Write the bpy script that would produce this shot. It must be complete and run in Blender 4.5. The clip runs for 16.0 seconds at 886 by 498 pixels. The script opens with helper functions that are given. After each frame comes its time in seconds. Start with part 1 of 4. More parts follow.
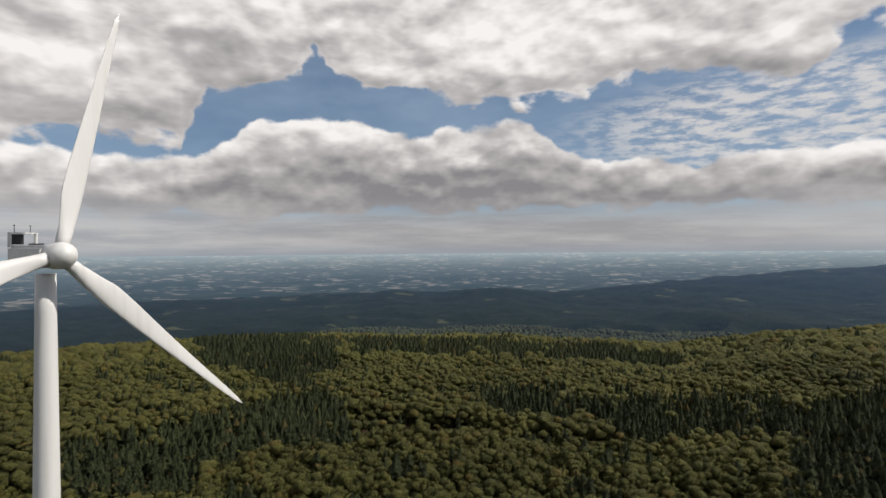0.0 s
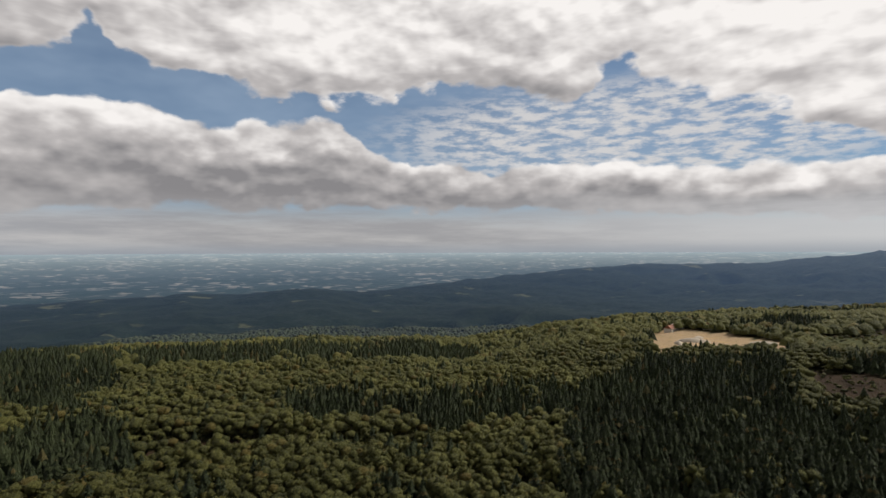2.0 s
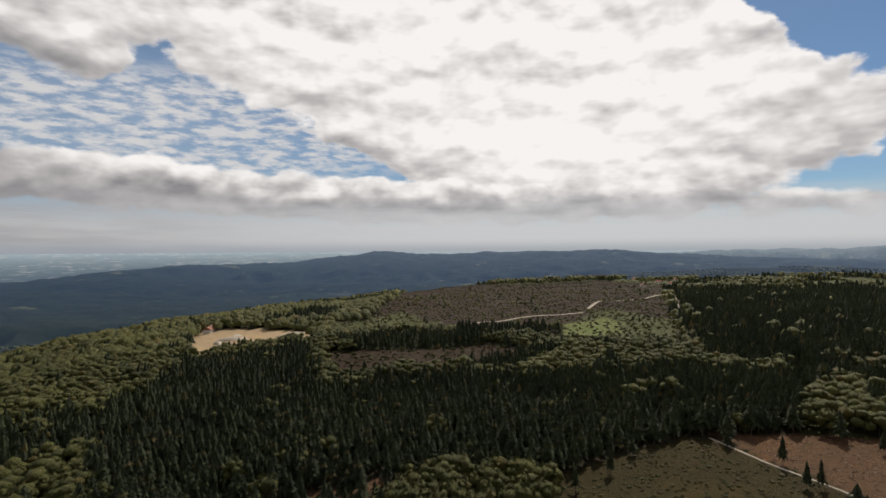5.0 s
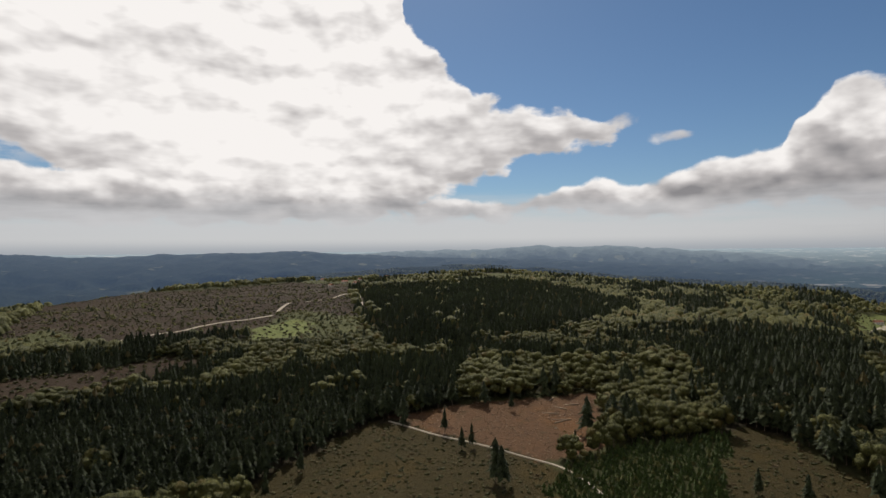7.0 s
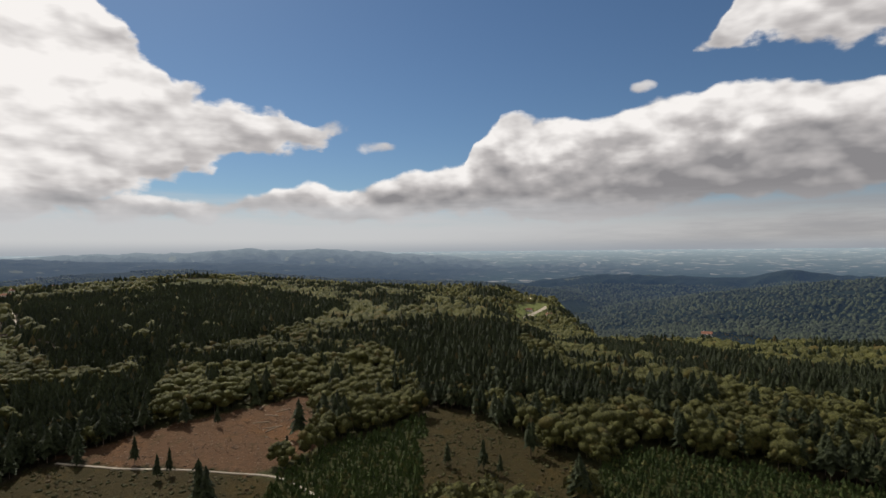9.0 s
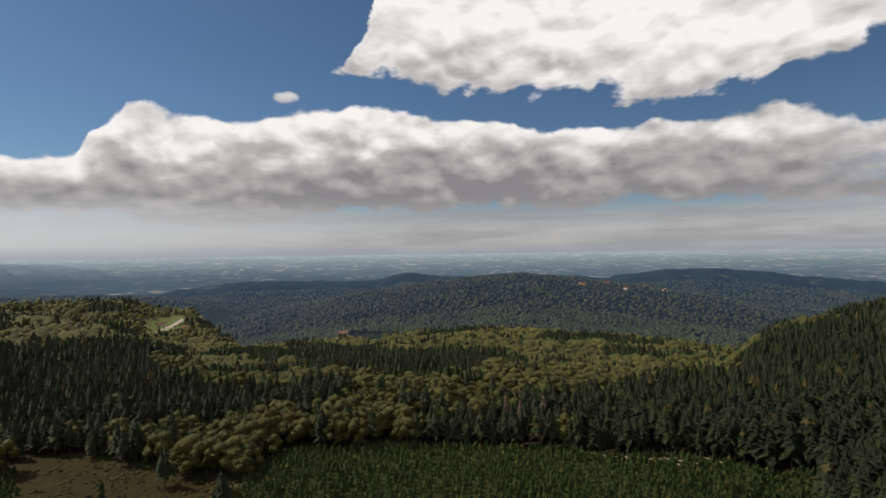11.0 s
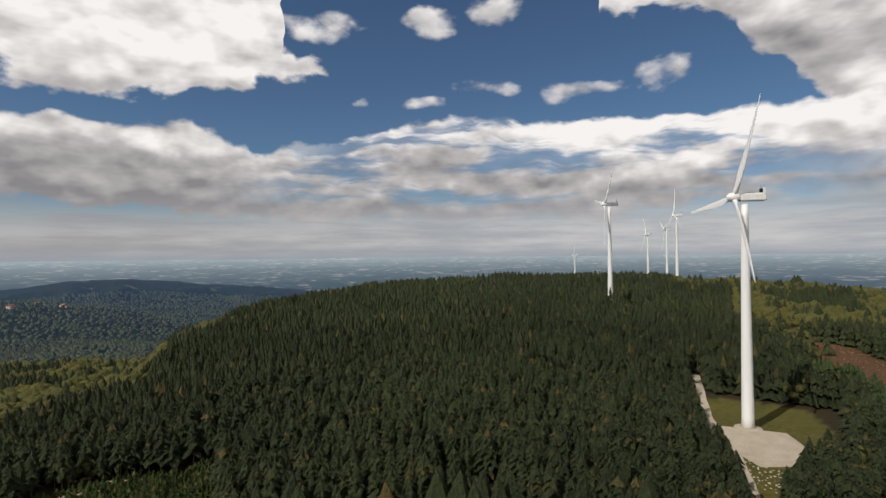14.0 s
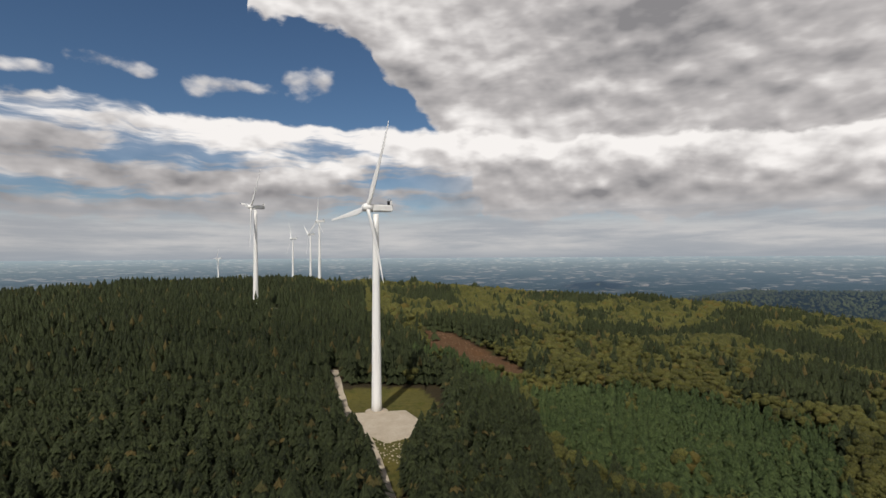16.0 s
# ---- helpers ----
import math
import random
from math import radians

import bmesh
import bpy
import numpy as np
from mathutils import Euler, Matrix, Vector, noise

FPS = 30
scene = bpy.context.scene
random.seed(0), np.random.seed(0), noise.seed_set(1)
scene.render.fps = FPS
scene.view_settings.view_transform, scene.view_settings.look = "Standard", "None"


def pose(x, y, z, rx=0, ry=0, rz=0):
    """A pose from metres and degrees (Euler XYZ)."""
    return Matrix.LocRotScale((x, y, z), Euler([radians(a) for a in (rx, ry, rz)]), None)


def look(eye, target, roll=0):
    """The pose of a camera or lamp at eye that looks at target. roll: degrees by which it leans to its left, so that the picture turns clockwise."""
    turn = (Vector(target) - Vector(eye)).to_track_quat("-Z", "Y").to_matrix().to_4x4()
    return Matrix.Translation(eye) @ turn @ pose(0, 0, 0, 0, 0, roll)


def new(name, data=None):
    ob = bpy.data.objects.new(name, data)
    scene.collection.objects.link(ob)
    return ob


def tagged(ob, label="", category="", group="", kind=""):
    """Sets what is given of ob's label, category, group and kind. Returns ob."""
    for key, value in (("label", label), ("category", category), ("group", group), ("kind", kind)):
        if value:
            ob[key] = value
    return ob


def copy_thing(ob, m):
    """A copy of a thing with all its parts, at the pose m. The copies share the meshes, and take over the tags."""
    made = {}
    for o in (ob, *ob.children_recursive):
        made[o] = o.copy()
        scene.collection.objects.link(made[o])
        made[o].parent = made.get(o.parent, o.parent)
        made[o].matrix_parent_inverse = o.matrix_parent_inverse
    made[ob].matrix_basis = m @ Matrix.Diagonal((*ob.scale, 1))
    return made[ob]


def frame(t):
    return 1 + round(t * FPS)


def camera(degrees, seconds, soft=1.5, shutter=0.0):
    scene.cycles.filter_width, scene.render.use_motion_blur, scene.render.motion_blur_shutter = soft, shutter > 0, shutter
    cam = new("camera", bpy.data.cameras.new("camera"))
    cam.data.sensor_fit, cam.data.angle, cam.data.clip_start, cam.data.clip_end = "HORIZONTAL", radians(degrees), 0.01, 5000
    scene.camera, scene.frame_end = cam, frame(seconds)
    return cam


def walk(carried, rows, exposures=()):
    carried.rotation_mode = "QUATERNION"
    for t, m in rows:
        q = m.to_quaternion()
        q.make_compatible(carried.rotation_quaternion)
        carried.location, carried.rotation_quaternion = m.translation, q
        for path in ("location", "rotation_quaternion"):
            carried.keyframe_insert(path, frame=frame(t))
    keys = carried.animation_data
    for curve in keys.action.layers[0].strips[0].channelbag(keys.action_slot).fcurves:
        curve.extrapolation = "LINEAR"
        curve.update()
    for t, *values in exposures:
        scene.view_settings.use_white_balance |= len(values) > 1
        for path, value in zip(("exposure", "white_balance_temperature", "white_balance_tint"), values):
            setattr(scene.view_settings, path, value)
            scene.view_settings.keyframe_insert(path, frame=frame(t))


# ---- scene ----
cam = camera(78.65, 16.0)
# the drone hangs still and turns on the spot; the lens looks just above level
TURNS = [
    (0.0, 0.06, 0.32, -0.50),
    (0.5, 3.82, 0.31, -0.44),
    (1.0, 8.07, 0.33, -0.30),
    (1.5, 13.76, 0.28, -0.29),
    (2.0, 20.10, 0.23, -0.21),
    (2.5, 26.79, 0.20, -0.18),
    (3.0, 34.53, 0.17, -0.18),
    (3.5, 42.78, 0.15, -0.23),
    (4.0, 50.67, 0.13, -0.25),
    (6.5, 90.24, 0.05, -0.51),
    (7.0, 98.31, 0.05, -0.56),
    (7.5, 105.73, 0.07, -0.57),
    (8.0, 113.12, 0.04, -0.53),
    (10.5, 154.12, 0.29, -0.79),
    (11.0, 164.64, 0.36, -0.81),
    (11.5, 176.00, 0.43, -0.82),
    (12.0, 187.08, 0.45, -0.78),
    (12.5, 196.93, 0.55, -0.62),
    (13.0, 205.69, 0.60, -0.67),
    (13.5, 213.96, 0.67, -0.68),
    (14.0, 222.01, 0.70, -0.58),
    (14.5, 231.18, 0.69, -0.58),
    (15.0, 240.76, 0.80, -0.46),
    (15.5, 249.69, 0.75, -0.34),
    (16.0, 258.27, 0.77, -0.37),
]
walk(cam, [(t, look((0, 0, 100), (math.sin(radians(a)) * math.cos(radians(p)), math.cos(radians(a)) * math.cos(radians(p)), 100 + math.sin(radians(p))), r)) for t, a, p, r in TURNS])
scene.view_settings.exposure = 0.0

# ---- daylight: broken cumulus, high sun ----
SUN_AZ, SUN_EL = 93.0, 45.0
sun = new("sun", bpy.data.lights.new("sun", "SUN"))
sun.data.energy, sun.data.angle, sun.data.color = 3.9, radians(0.5), (1.0, 0.95, 0.87)
sd = Vector((math.sin(radians(SUN_AZ)) * math.cos(radians(SUN_EL)), math.cos(radians(SUN_AZ)) * math.cos(radians(SUN_EL)), math.sin(radians(SUN_EL))))
sun.matrix_world = look(sd * 400, (0, 0, 0))


class Graph:
    """Short hand for node trees."""

    def __init__(self, tree):
        self.tree = tree

    def node(self, kind, values=()):
        n = self.tree.nodes.new(kind)
        self.feed(n, values)
        return n

    def feed(self, n, values):
        for i, v in dict(values).items():
            if isinstance(v, bpy.types.NodeSocket):
                self.tree.links.new(v, n.inputs[i])
            else:
                n.inputs[i].default_value = v

    def math(self, op, a, b=0.0, c=0.0, clamp=False):
        n = self.node("ShaderNodeMath", {0: a, 1: b, 2: c})
        n.operation, n.use_clamp = op, clamp
        return n.outputs[0]

    def vec(self, op, a, b=(0, 0, 0)):
        n = self.node("ShaderNodeVectorMath", {0: a, 1: b})
        n.operation = op
        return n.outputs["Value"] if op == "DOT_PRODUCT" else n.outputs[0]

    def fit(self, v, a, b, c=0.0, d=1.0):
        n = self.node("ShaderNodeMapRange", {0: v, 1: a, 2: b, 3: c, 4: d})
        n.interpolation_type = "SMOOTHSTEP"
        return n.outputs[0]

    def noise(self, v, scale, detail=4.0, rough=0.55):
        return self.node("ShaderNodeTexNoise", {"Vector": v, "Scale": scale, "Detail": detail, "Roughness": rough}).outputs[0]

    def mix(self, f, a, b, blend="MIX"):
        n = self.node("ShaderNodeMix")
        n.data_type, n.blend_type = "RGBA", blend
        self.feed(n, {0: f, 6: a, 7: b})
        return n.outputs[2]


world = bpy.data.worlds.new("sky")
scene.world = world
world.use_nodes = True
world.node_tree.nodes.clear()
w = Graph(world.node_tree)
dirn = w.vec("NORMALIZE", w.node("ShaderNodeTexCoord").outputs["Generated"])
sep = w.node("ShaderNodeSeparateXYZ", {0: dirn})
# azimuth counted from -50 to 310 degrees
turn = w.node("ShaderNodeVectorRotate", {"Vector": dirn, "Axis": (0, 0, 1), "Angle": radians(130)})
tsep = w.node("ShaderNodeSeparateXYZ", {0: turn.outputs[0]})
az = w.math("MULTIPLY_ADD", w.math("ARCTAN2", tsep.outputs[0], tsep.outputs[1]), 57.29578, 130.0)
el = w.math("MULTIPLY", w.math("ARCSINE", sep.outputs[2]), 57.29578)
pos = w.node("ShaderNodeCombineXYZ", {0: az, 1: el}).outputs[0]
sunward = w.vec("DOT_PRODUCT", dirn, tuple(sd))

sky = w.node("ShaderNodeTexSky")
sky.sky_type, sky.sun_disc, sky.sun_elevation, sky.sun_rotation = "NISHITA", False, radians(SUN_EL), radians(SUN_AZ)
sky.altitude, sky.air_density, sky.dust_density, sky.ozone_density = 900.0, 1.0, 0.6, 2.2
blue = w.mix(1.0, sky.outputs[0], (0.046, 0.055, 0.061, 1), "MULTIPLY")
# thin high veil over the northern half
gauze = w.noise(w.vec("MULTIPLY", pos, (0.05, 0.12, 0)), 1.0, 4.0, 0.6)
blue = w.mix(w.math("MULTIPLY", w.fit(az, 75.0, 20.0), w.fit(gauze, 0.25, 0.7, 0.22, 0.55)), blue, (0.37, 0.47, 0.60, 1))
off = w.vec("MULTIPLY", w.vec("SUBTRACT", pos, (40.0, 11.5, 0.0)), (1 / 31.0, 1 / 6.5, 0))
thin = w.fit(w.vec("DOT_PRODUCT", off, off), 1.0, 0.2)
ripple = w.noise(w.vec("ADD", w.vec("MULTIPLY", pos, (0.40, 1.35, 0)), (7.0, 3.0, 0)), 1.0, 5.0, 0.6)
blue = w.mix(w.math("MULTIPLY", thin, w.fit(ripple, 0.38, 0.62, 0.10, 0.92)), blue, (0.66, 0.645, 0.64, 1))

# billows shared by every cloud; the second sample lies a little sunward, so the difference is relief
bend = w.node("ShaderNodeTexNoise", {"Vector": pos, "Scale": 0.14, "Detail": 3.0})
warped = w.vec("ADD", pos, w.vec("MULTIPLY", w.vec("SUBTRACT", bend.outputs[1], (0.5, 0.5, 0.5)), (6.0, 3.0, 0)))


def billow(v, detail=8.0):
    soft = w.noise(w.vec("MULTIPLY", v, (0.17, 0.31, 0.0)), 1.0, detail, 0.58)
    puff = w.node("ShaderNodeTexVoronoi", {"Vector": w.vec("ADD", w.vec("MULTIPLY", v, (0.26, 0.40, 0)), w.vec("MULTIPLY", bend.outputs[1], (0.9, 0.9, 0))), "Scale": 1.0, "Detail": detail * 0.35, "Roughness": 0.5})
    puff.feature = "SMOOTH_F1"
    return w.math("ADD", w.math("MULTIPLY", w.math("SUBTRACT", soft, 0.5), 2.6), w.math("MULTIPLY", w.math("SUBTRACT", 0.40, puff.outputs[0]), 1.3))


bulge = billow(pos)
relief = w.math("SUBTRACT", billow(w.vec("ADD", pos, (-0.2, -0.5, 0)), 3.0), billow(w.vec("ADD", pos, (0.2, 0.6, 0)), 3.0))
wsep = w.node("ShaderNodeSeparateXYZ", {0: warped})
waz = w.math("DIVIDE", w.math("ADD", wsep.outputs[0], 50.0), 360.0)


def outline(pairs):
    """An elevation that follows the azimuth."""
    n = w.node("ShaderNodeValToRGB", {0: waz})
    r = n.color_ramp
    r.elements.remove(r.elements[1])
    for k, (a, h) in enumerate(pairs):
        e = r.elements[0] if k == 0 else r.elements.new((a + 50.0) / 360.0)
        e.position, e.color = (a + 50.0) / 360.0, (h / 50.0, h / 50.0, h / 50.0, 1)
    return w.math("MULTIPLY", n.outputs[0], 50.0)


def bank(base, top, rise, fall, rough):
    """Cover and height above the base of a cloud bank between two outlines."""
    up = w.math("ADD", w.math("SUBTRACT", wsep.outputs[1], base), 0.4)
    down = w.math("ADD", w.math("SUBTRACT", top, wsep.outputs[1]), 0.9)
    d = w.math("SMOOTH_MIN", w.math("DIVIDE", up, rise), w.math("DIVIDE", down, fall), 0.3)
    d = w.math("ADD", d, w.math("MULTIPLY", bulge, rough))
    return w.fit(d, 0.0, 0.55), up, down, d


def shade(light):
    n = w.node("ShaderNodeValToRGB", {0: w.math("ADD", light, 0.0, clamp=True)})
    r = n.color_ramp.elements
    r[0].position, r[0].color = 0.0, (0.25, 0.242, 0.25, 1)
    r[1].position, r[1].color = 1.0, (0.93, 0.895, 0.87, 1)
    m = r.new(0.5)
    m.color = (0.50, 0.475, 0.47, 1)
    return n.outputs[0]


glare = w.math("MULTIPLY", w.fit(sunward, 0.30, 0.9), 0.22)
frontlit = w.math("MULTIPLY", w.fit(sunward, 0.05, -0.6), 0.26)
masses = w.noise(w.vec("ADD", w.vec("MULTIPLY", warped, (0.055, 0.13, 0)), (3.0, 5.0, 0)), 1.0, 3.0, 0.5)
streaky = w.noise(w.vec("MULTIPLY", warped, (0.06, 0.36, 0)), 1.0, 5.0, 0.6)

# the upper clouds: heavy cumulus to the north, a bright sheet under the sun, a fleece to the south, grey cover to the west
high_base = outline([(-50, 9.5), (-26, 10), (-24, 14.7), (-19.5, 15.4), (-15.2, 17.6), (-13.6, 20), (-12.4, 19.5), (-10.7, 16.9), (-0.2, 14.7), (12.9, 14.7), (22, 15.9), (28, 15.6), (33, 14.6), (36, 15.6), (38.2, 18.5), (40, 17.2), (43.5, 15.1), (52, 12), (61, 7.5), (72, 2), (92, 2), (104.6, 7.6), (118, 10.6),
                     (152, 17.5), (165, 16.2), (188, 14.6), (197, 14.8), (210, 18), (240, 23), (251, 20.5), (256, 15), (264, 3)])
high_top = outline([(-50, 45), (92, 45), (94, 24), (97, 20.6), (102, 15.6), (108, 14.4), (114, 13.2), (118, 11.5), (120, 5), (150.5, 5), (152.3, 18.6), (155.4, 20.8), (158.5, 25), (160, 45), (203, 45), (206, 20.5), (210.4, 18.8), (212, 5), (237, 5), (240, 45), (310, 45)])
cover, up, down, dens = bank(high_base, high_top, 1.5, 1.3, 1.1)
light = w.math("ADD", w.fit(up, -0.5, 8.0, 0.30, 0.72), w.math("MULTIPLY", relief, 0.38))
light = w.math("ADD", light, w.math("ADD", w.math("MULTIPLY", glare, 0.75), w.math("ADD", w.math("MULTIPLY", w.math("SUBTRACT", streaky, 0.5), 0.8), w.math("MULTIPLY", w.math("SUBTRACT", masses, 0.5), 0.95))))
light = w.math("ADD", light, w.fit(dens, 1.0, 0.1, 0.0, 0.16))
light = w.math("ADD", light, w.math("ADD", w.fit(az, 150.0, 165.0, 0.0, 0.14), w.fit(az, 238.0, 285.0, 0.08, -0.28)))
light = w.math("SUBTRACT", light, w.math("MULTIPLY", w.fit(az, 246.0, 272.0), w.fit(el, 9.0, 22.0, 0.0, 0.34)))
full = w.mix(cover, blue, shade(light))


# small loose clouds: azimuth, elevation, half width, half height (degrees)
def fleck(az0, el0, wide, high):
    q = w.vec("MULTIPLY", w.vec("SUBTRACT", warped, (az0, el0, 0)), (1 / wide, 1 / high, 0))
    FLECKS.append(w.math("SUBTRACT", 1.0, w.vec("DOT_PRODUCT", q, q)))


FLECKS = []
fleck(116.5, 12.4, 3.0, 0.9)
fleck(121, 11.0, 2.2, 0.7)
fleck(148.7, 15.8, 1.2, 0.7)
fleck(209.6, 23.3, 5.0, 1.5)
fleck(213.3, 16.0, 1.6, 0.8)
fleck(220.1, 15.6, 2.6, 0.9)
fleck(222, 23.6, 3.2, 2.0)
fleck(227.5, 24.2, 3.4, 1.7)
fleck(225.8, 17.0, 3.8, 1.1)
fleck(234.6, 16.4, 3.6, 1.2)
fleck(239.5, 16.8, 3.0, 0.9)
fleck(244, 17.2, 2.7, 2.2)
loose = FLECKS[0]
for f in FLECKS[1:]:
    loose = w.math("MAXIMUM", loose, f)
loose = w.math("ADD", loose, w.math("MULTIPLY", bulge, 1.3))
full = w.mix(w.fit(loose, -0.45, 0.7, 0.0, 0.9), full, shade(w.math("ADD", 0.72, w.math("MULTIPLY", relief, 0.3))))

# the long low bank of cumulus with its flat grey base
low_base = outline([(-50, 2.9), (-8.5, 3.7), (15, 4.3), (31, 3.5), (60, 2), (108, 2.8), (132, 2.6), (150, 2.8), (155, 4.3), (190, 4.2), (205, 3.1), (247, 3.6), (271, 4.8), (310, 3)])
low_top = outline([(-50, 9), (-37, 9.1), (-29.9, 8.4), (-24.5, 9.5), (-21, 10.9), (-17.4, 13), (-8.5, 13.6), (-3.8, 11.6), (1, 12.5), (8.2, 13.3), (15.1, 9.5), (17.9, 8.3), (21.2, 8.9), (25.9, 7.8), (30.3, 8.6), (62, 7.6), (104, 4.5), (111.7, 5.8), (118.9, 6.3), (123, 7.6), (129.8, 8.2), (131.6, 11.5), (134, 13.5), (145, 13.0),
                   (156, 15), (165, 13.9), (177.8, 12.4), (197.7, 12.3), (203.3, 10.4), (222, 13.8), (252, 13.2), (310, 10)])
cover, up, down, dens = bank(low_base, low_top, 1.3, 1.0, 0.8)
# broken into long strips to the south-west
strips = w.math("MULTIPLY", w.math("MULTIPLY", w.fit(az, 198.0, 212.0), w.fit(az, 268.0, 252.0)), w.fit(streaky, 0.54, 0.40))
cover = w.math("MULTIPLY", cover, w.math("SUBTRACT", 1.0, w.math("MULTIPLY", strips, 0.85)))
share = w.math("DIVIDE", up, w.math("ADD", w.math("ABSOLUTE", w.math("ADD", up, down)), 0.5))
light = w.math("ADD", w.fit(w.math("ADD", share, w.math("MULTIPLY", bulge, 0.22)), 0.12, 0.85, 0.06, 0.88), w.math("MULTIPLY", relief, 0.40))
light = w.math("ADD", light, w.math("ADD", w.math("ADD", w.math("MULTIPLY", glare, 0.8), frontlit), w.math("MULTIPLY", w.math("SUBTRACT", masses, 0.5), 0.6)))
full = w.mix(cover, full, shade(light))

# milky air and stratus streaks towards the horizon
streak = w.noise(w.vec("MULTIPLY", pos, (0.07, 0.62, 0)), 1.0, 7.0, 0.62)
low = w.math("MULTIPLY", w.fit(w.math("ADD", el, w.math("MULTIPLY", w.math("SUBTRACT", streak, 0.5), 4.0)), 6.4, 2.2), 0.93)
full = w.mix(low, full, w.mix(w.fit(sunward, 0.2, 0.7), w.mix(w.fit(streak, 0.35, 0.7), (0.34, 0.33, 0.34, 1), (0.48, 0.465, 0.46, 1)), (0.58, 0.58, 0.59, 1)))
full = w.mix(w.math("MULTIPLY", low, w.fit(sunward, 0.0, -0.6, 0.0, 0.7)), full, w.mix(w.fit(streak, 0.35, 0.65), (0.40, 0.43, 0.47, 1), (0.62, 0.61, 0.61, 1)))
full = w.mix(w.fit(el, 1.3, -0.3, 0.0, 0.75), full, (0.29, 0.325, 0.37, 1))
full = w.mix(w.fit(el, 32.0, 50.0), full, w.mix(0.5, blue, (0.55, 0.54, 0.54, 1)))
back = w.node("ShaderNodeBackground", {0: full, 1: 1.0})
world.node_tree.links.new(back.outputs[0], w.node("ShaderNodeOutputWorld").inputs[0])

# ---- materials ----
def surface(name, colour, rough=0.85, spec=0.2, metal=0.0):
    """A material and its graph; colour is a function of the graph that gives the base colour's socket."""
    m = bpy.data.materials.new(name)
    m.use_nodes = True
    gr = Graph(m.node_tree)
    bsdf = m.node_tree.nodes["Principled BSDF"]
    bsdf.inputs["Roughness"].default_value = rough
    bsdf.inputs["Specular IOR Level"].default_value = spec
    bsdf.inputs["Metallic"].default_value = metal
    m.node_tree.links.new(colour(gr), bsdf.inputs["Base Color"])
    return m, gr, bsdf


def place(gr):
    return gr.node("ShaderNodeNewGeometry").outputs["Position"]


def bump(gr, bsdf, height, strength, distance):
    n = gr.node("ShaderNodeBump", {"Strength": strength, "Distance": distance, "Height": height})
    gr.tree.links.new(n.outputs[0], bsdf.inputs["Normal"])


def foliage(name, dark, bright, dry, grain=1.6, dry_share=0.1):
    """Leaves: each crown its own green, lighter and darker sprays, a few dry ones."""

    def colour(gr):
        isl = gr.node("ShaderNodeNewGeometry").outputs["Random Per Island"]
        ob = gr.node("ShaderNodeObjectInfo").outputs["Random"]
        rnd = gr.math("FRACT", gr.math("ADD", isl, ob))
        p = place(gr)
        patch = gr.noise(p, 0.011, 3.0)
        spray = gr.noise(p, grain, 3.0, 0.7)
        fine = gr.fit(gr.noise(p, grain * 3.1, 2.0, 0.7), 0.34, 0.68)
        tone = gr.math("ADD", gr.math("MULTIPLY", rnd, 0.34), gr.math("MULTIPLY", gr.math("SUBTRACT", patch, 0.42), 0.9))
        tone = gr.math("ADD", tone, gr.math("MULTIPLY", gr.fit(spray, 0.34, 0.66), 0.42))
        tone = gr.math("ADD", tone, gr.math("MULTIPLY_ADD", fine, 0.44, -0.16), clamp=True)
        c = gr.mix(tone, (*dark, 1), (*bright, 1))
        return gr.mix(gr.math("MULTIPLY", gr.fit(rnd, 1 - dry_share, 1.0), 0.7), c, (*dry, 1))

    m, gr, bsdf = surface(name, colour, 0.75, 0.15)
    bump(gr, bsdf, gr.noise(place(gr), grain * 1.5, 4.0, 0.75), 1.0, 1.3)
    return m


SPRUCE = foliage("spruce_needles", (0.009, 0.013, 0.006), (0.058, 0.070, 0.027), (0.13, 0.09, 0.03), 0.9, 0.06)
BLUE = foliage("young_spruce_needles", (0.012, 0.024, 0.009), (0.085, 0.115, 0.038), (0.11, 0.10, 0.03), 0.9, 0.04)
BEECH = foliage("beech_leaves", (0.024, 0.028, 0.008), (0.150, 0.142, 0.036), (0.11, 0.075, 0.018), 1.5, 0.10)
BUSH = foliage("bush_leaves", (0.016, 0.019, 0.006), (0.085, 0.078, 0.022), (0.10, 0.06, 0.03), 1.4, 0.3)
BRASH = foliage("dry_brash", (0.06, 0.036, 0.022), (0.24, 0.155, 0.095), (0.32, 0.25, 0.18), 2.0, 0.2)
SEEDLING = foliage("seedling_needles", (0.016, 0.028, 0.007), (0.080, 0.112, 0.025), (0.15, 0.13, 0.04), 1.4, 0.2)
DEAD = foliage("dead_spruce_needles", (0.10, 0.065, 0.045), (0.24, 0.16, 0.11), (0.2, 0.14, 0.1), 1.4, 0.1)


def bark_colour(gr):
    n = gr.noise(gr.vec("MULTIPLY", place(gr), (4, 4, 0.8)), 1.5, 4.0)
    return gr.mix(n, (0.07, 0.05, 0.035, 1), (0.22, 0.17, 0.13, 1))


BARK, gr, bsdf = surface("bark", bark_colour, 0.9, 0.1)
bump(gr, bsdf, gr.noise(place(gr), 6.0, 3.0), 0.6, 0.1)


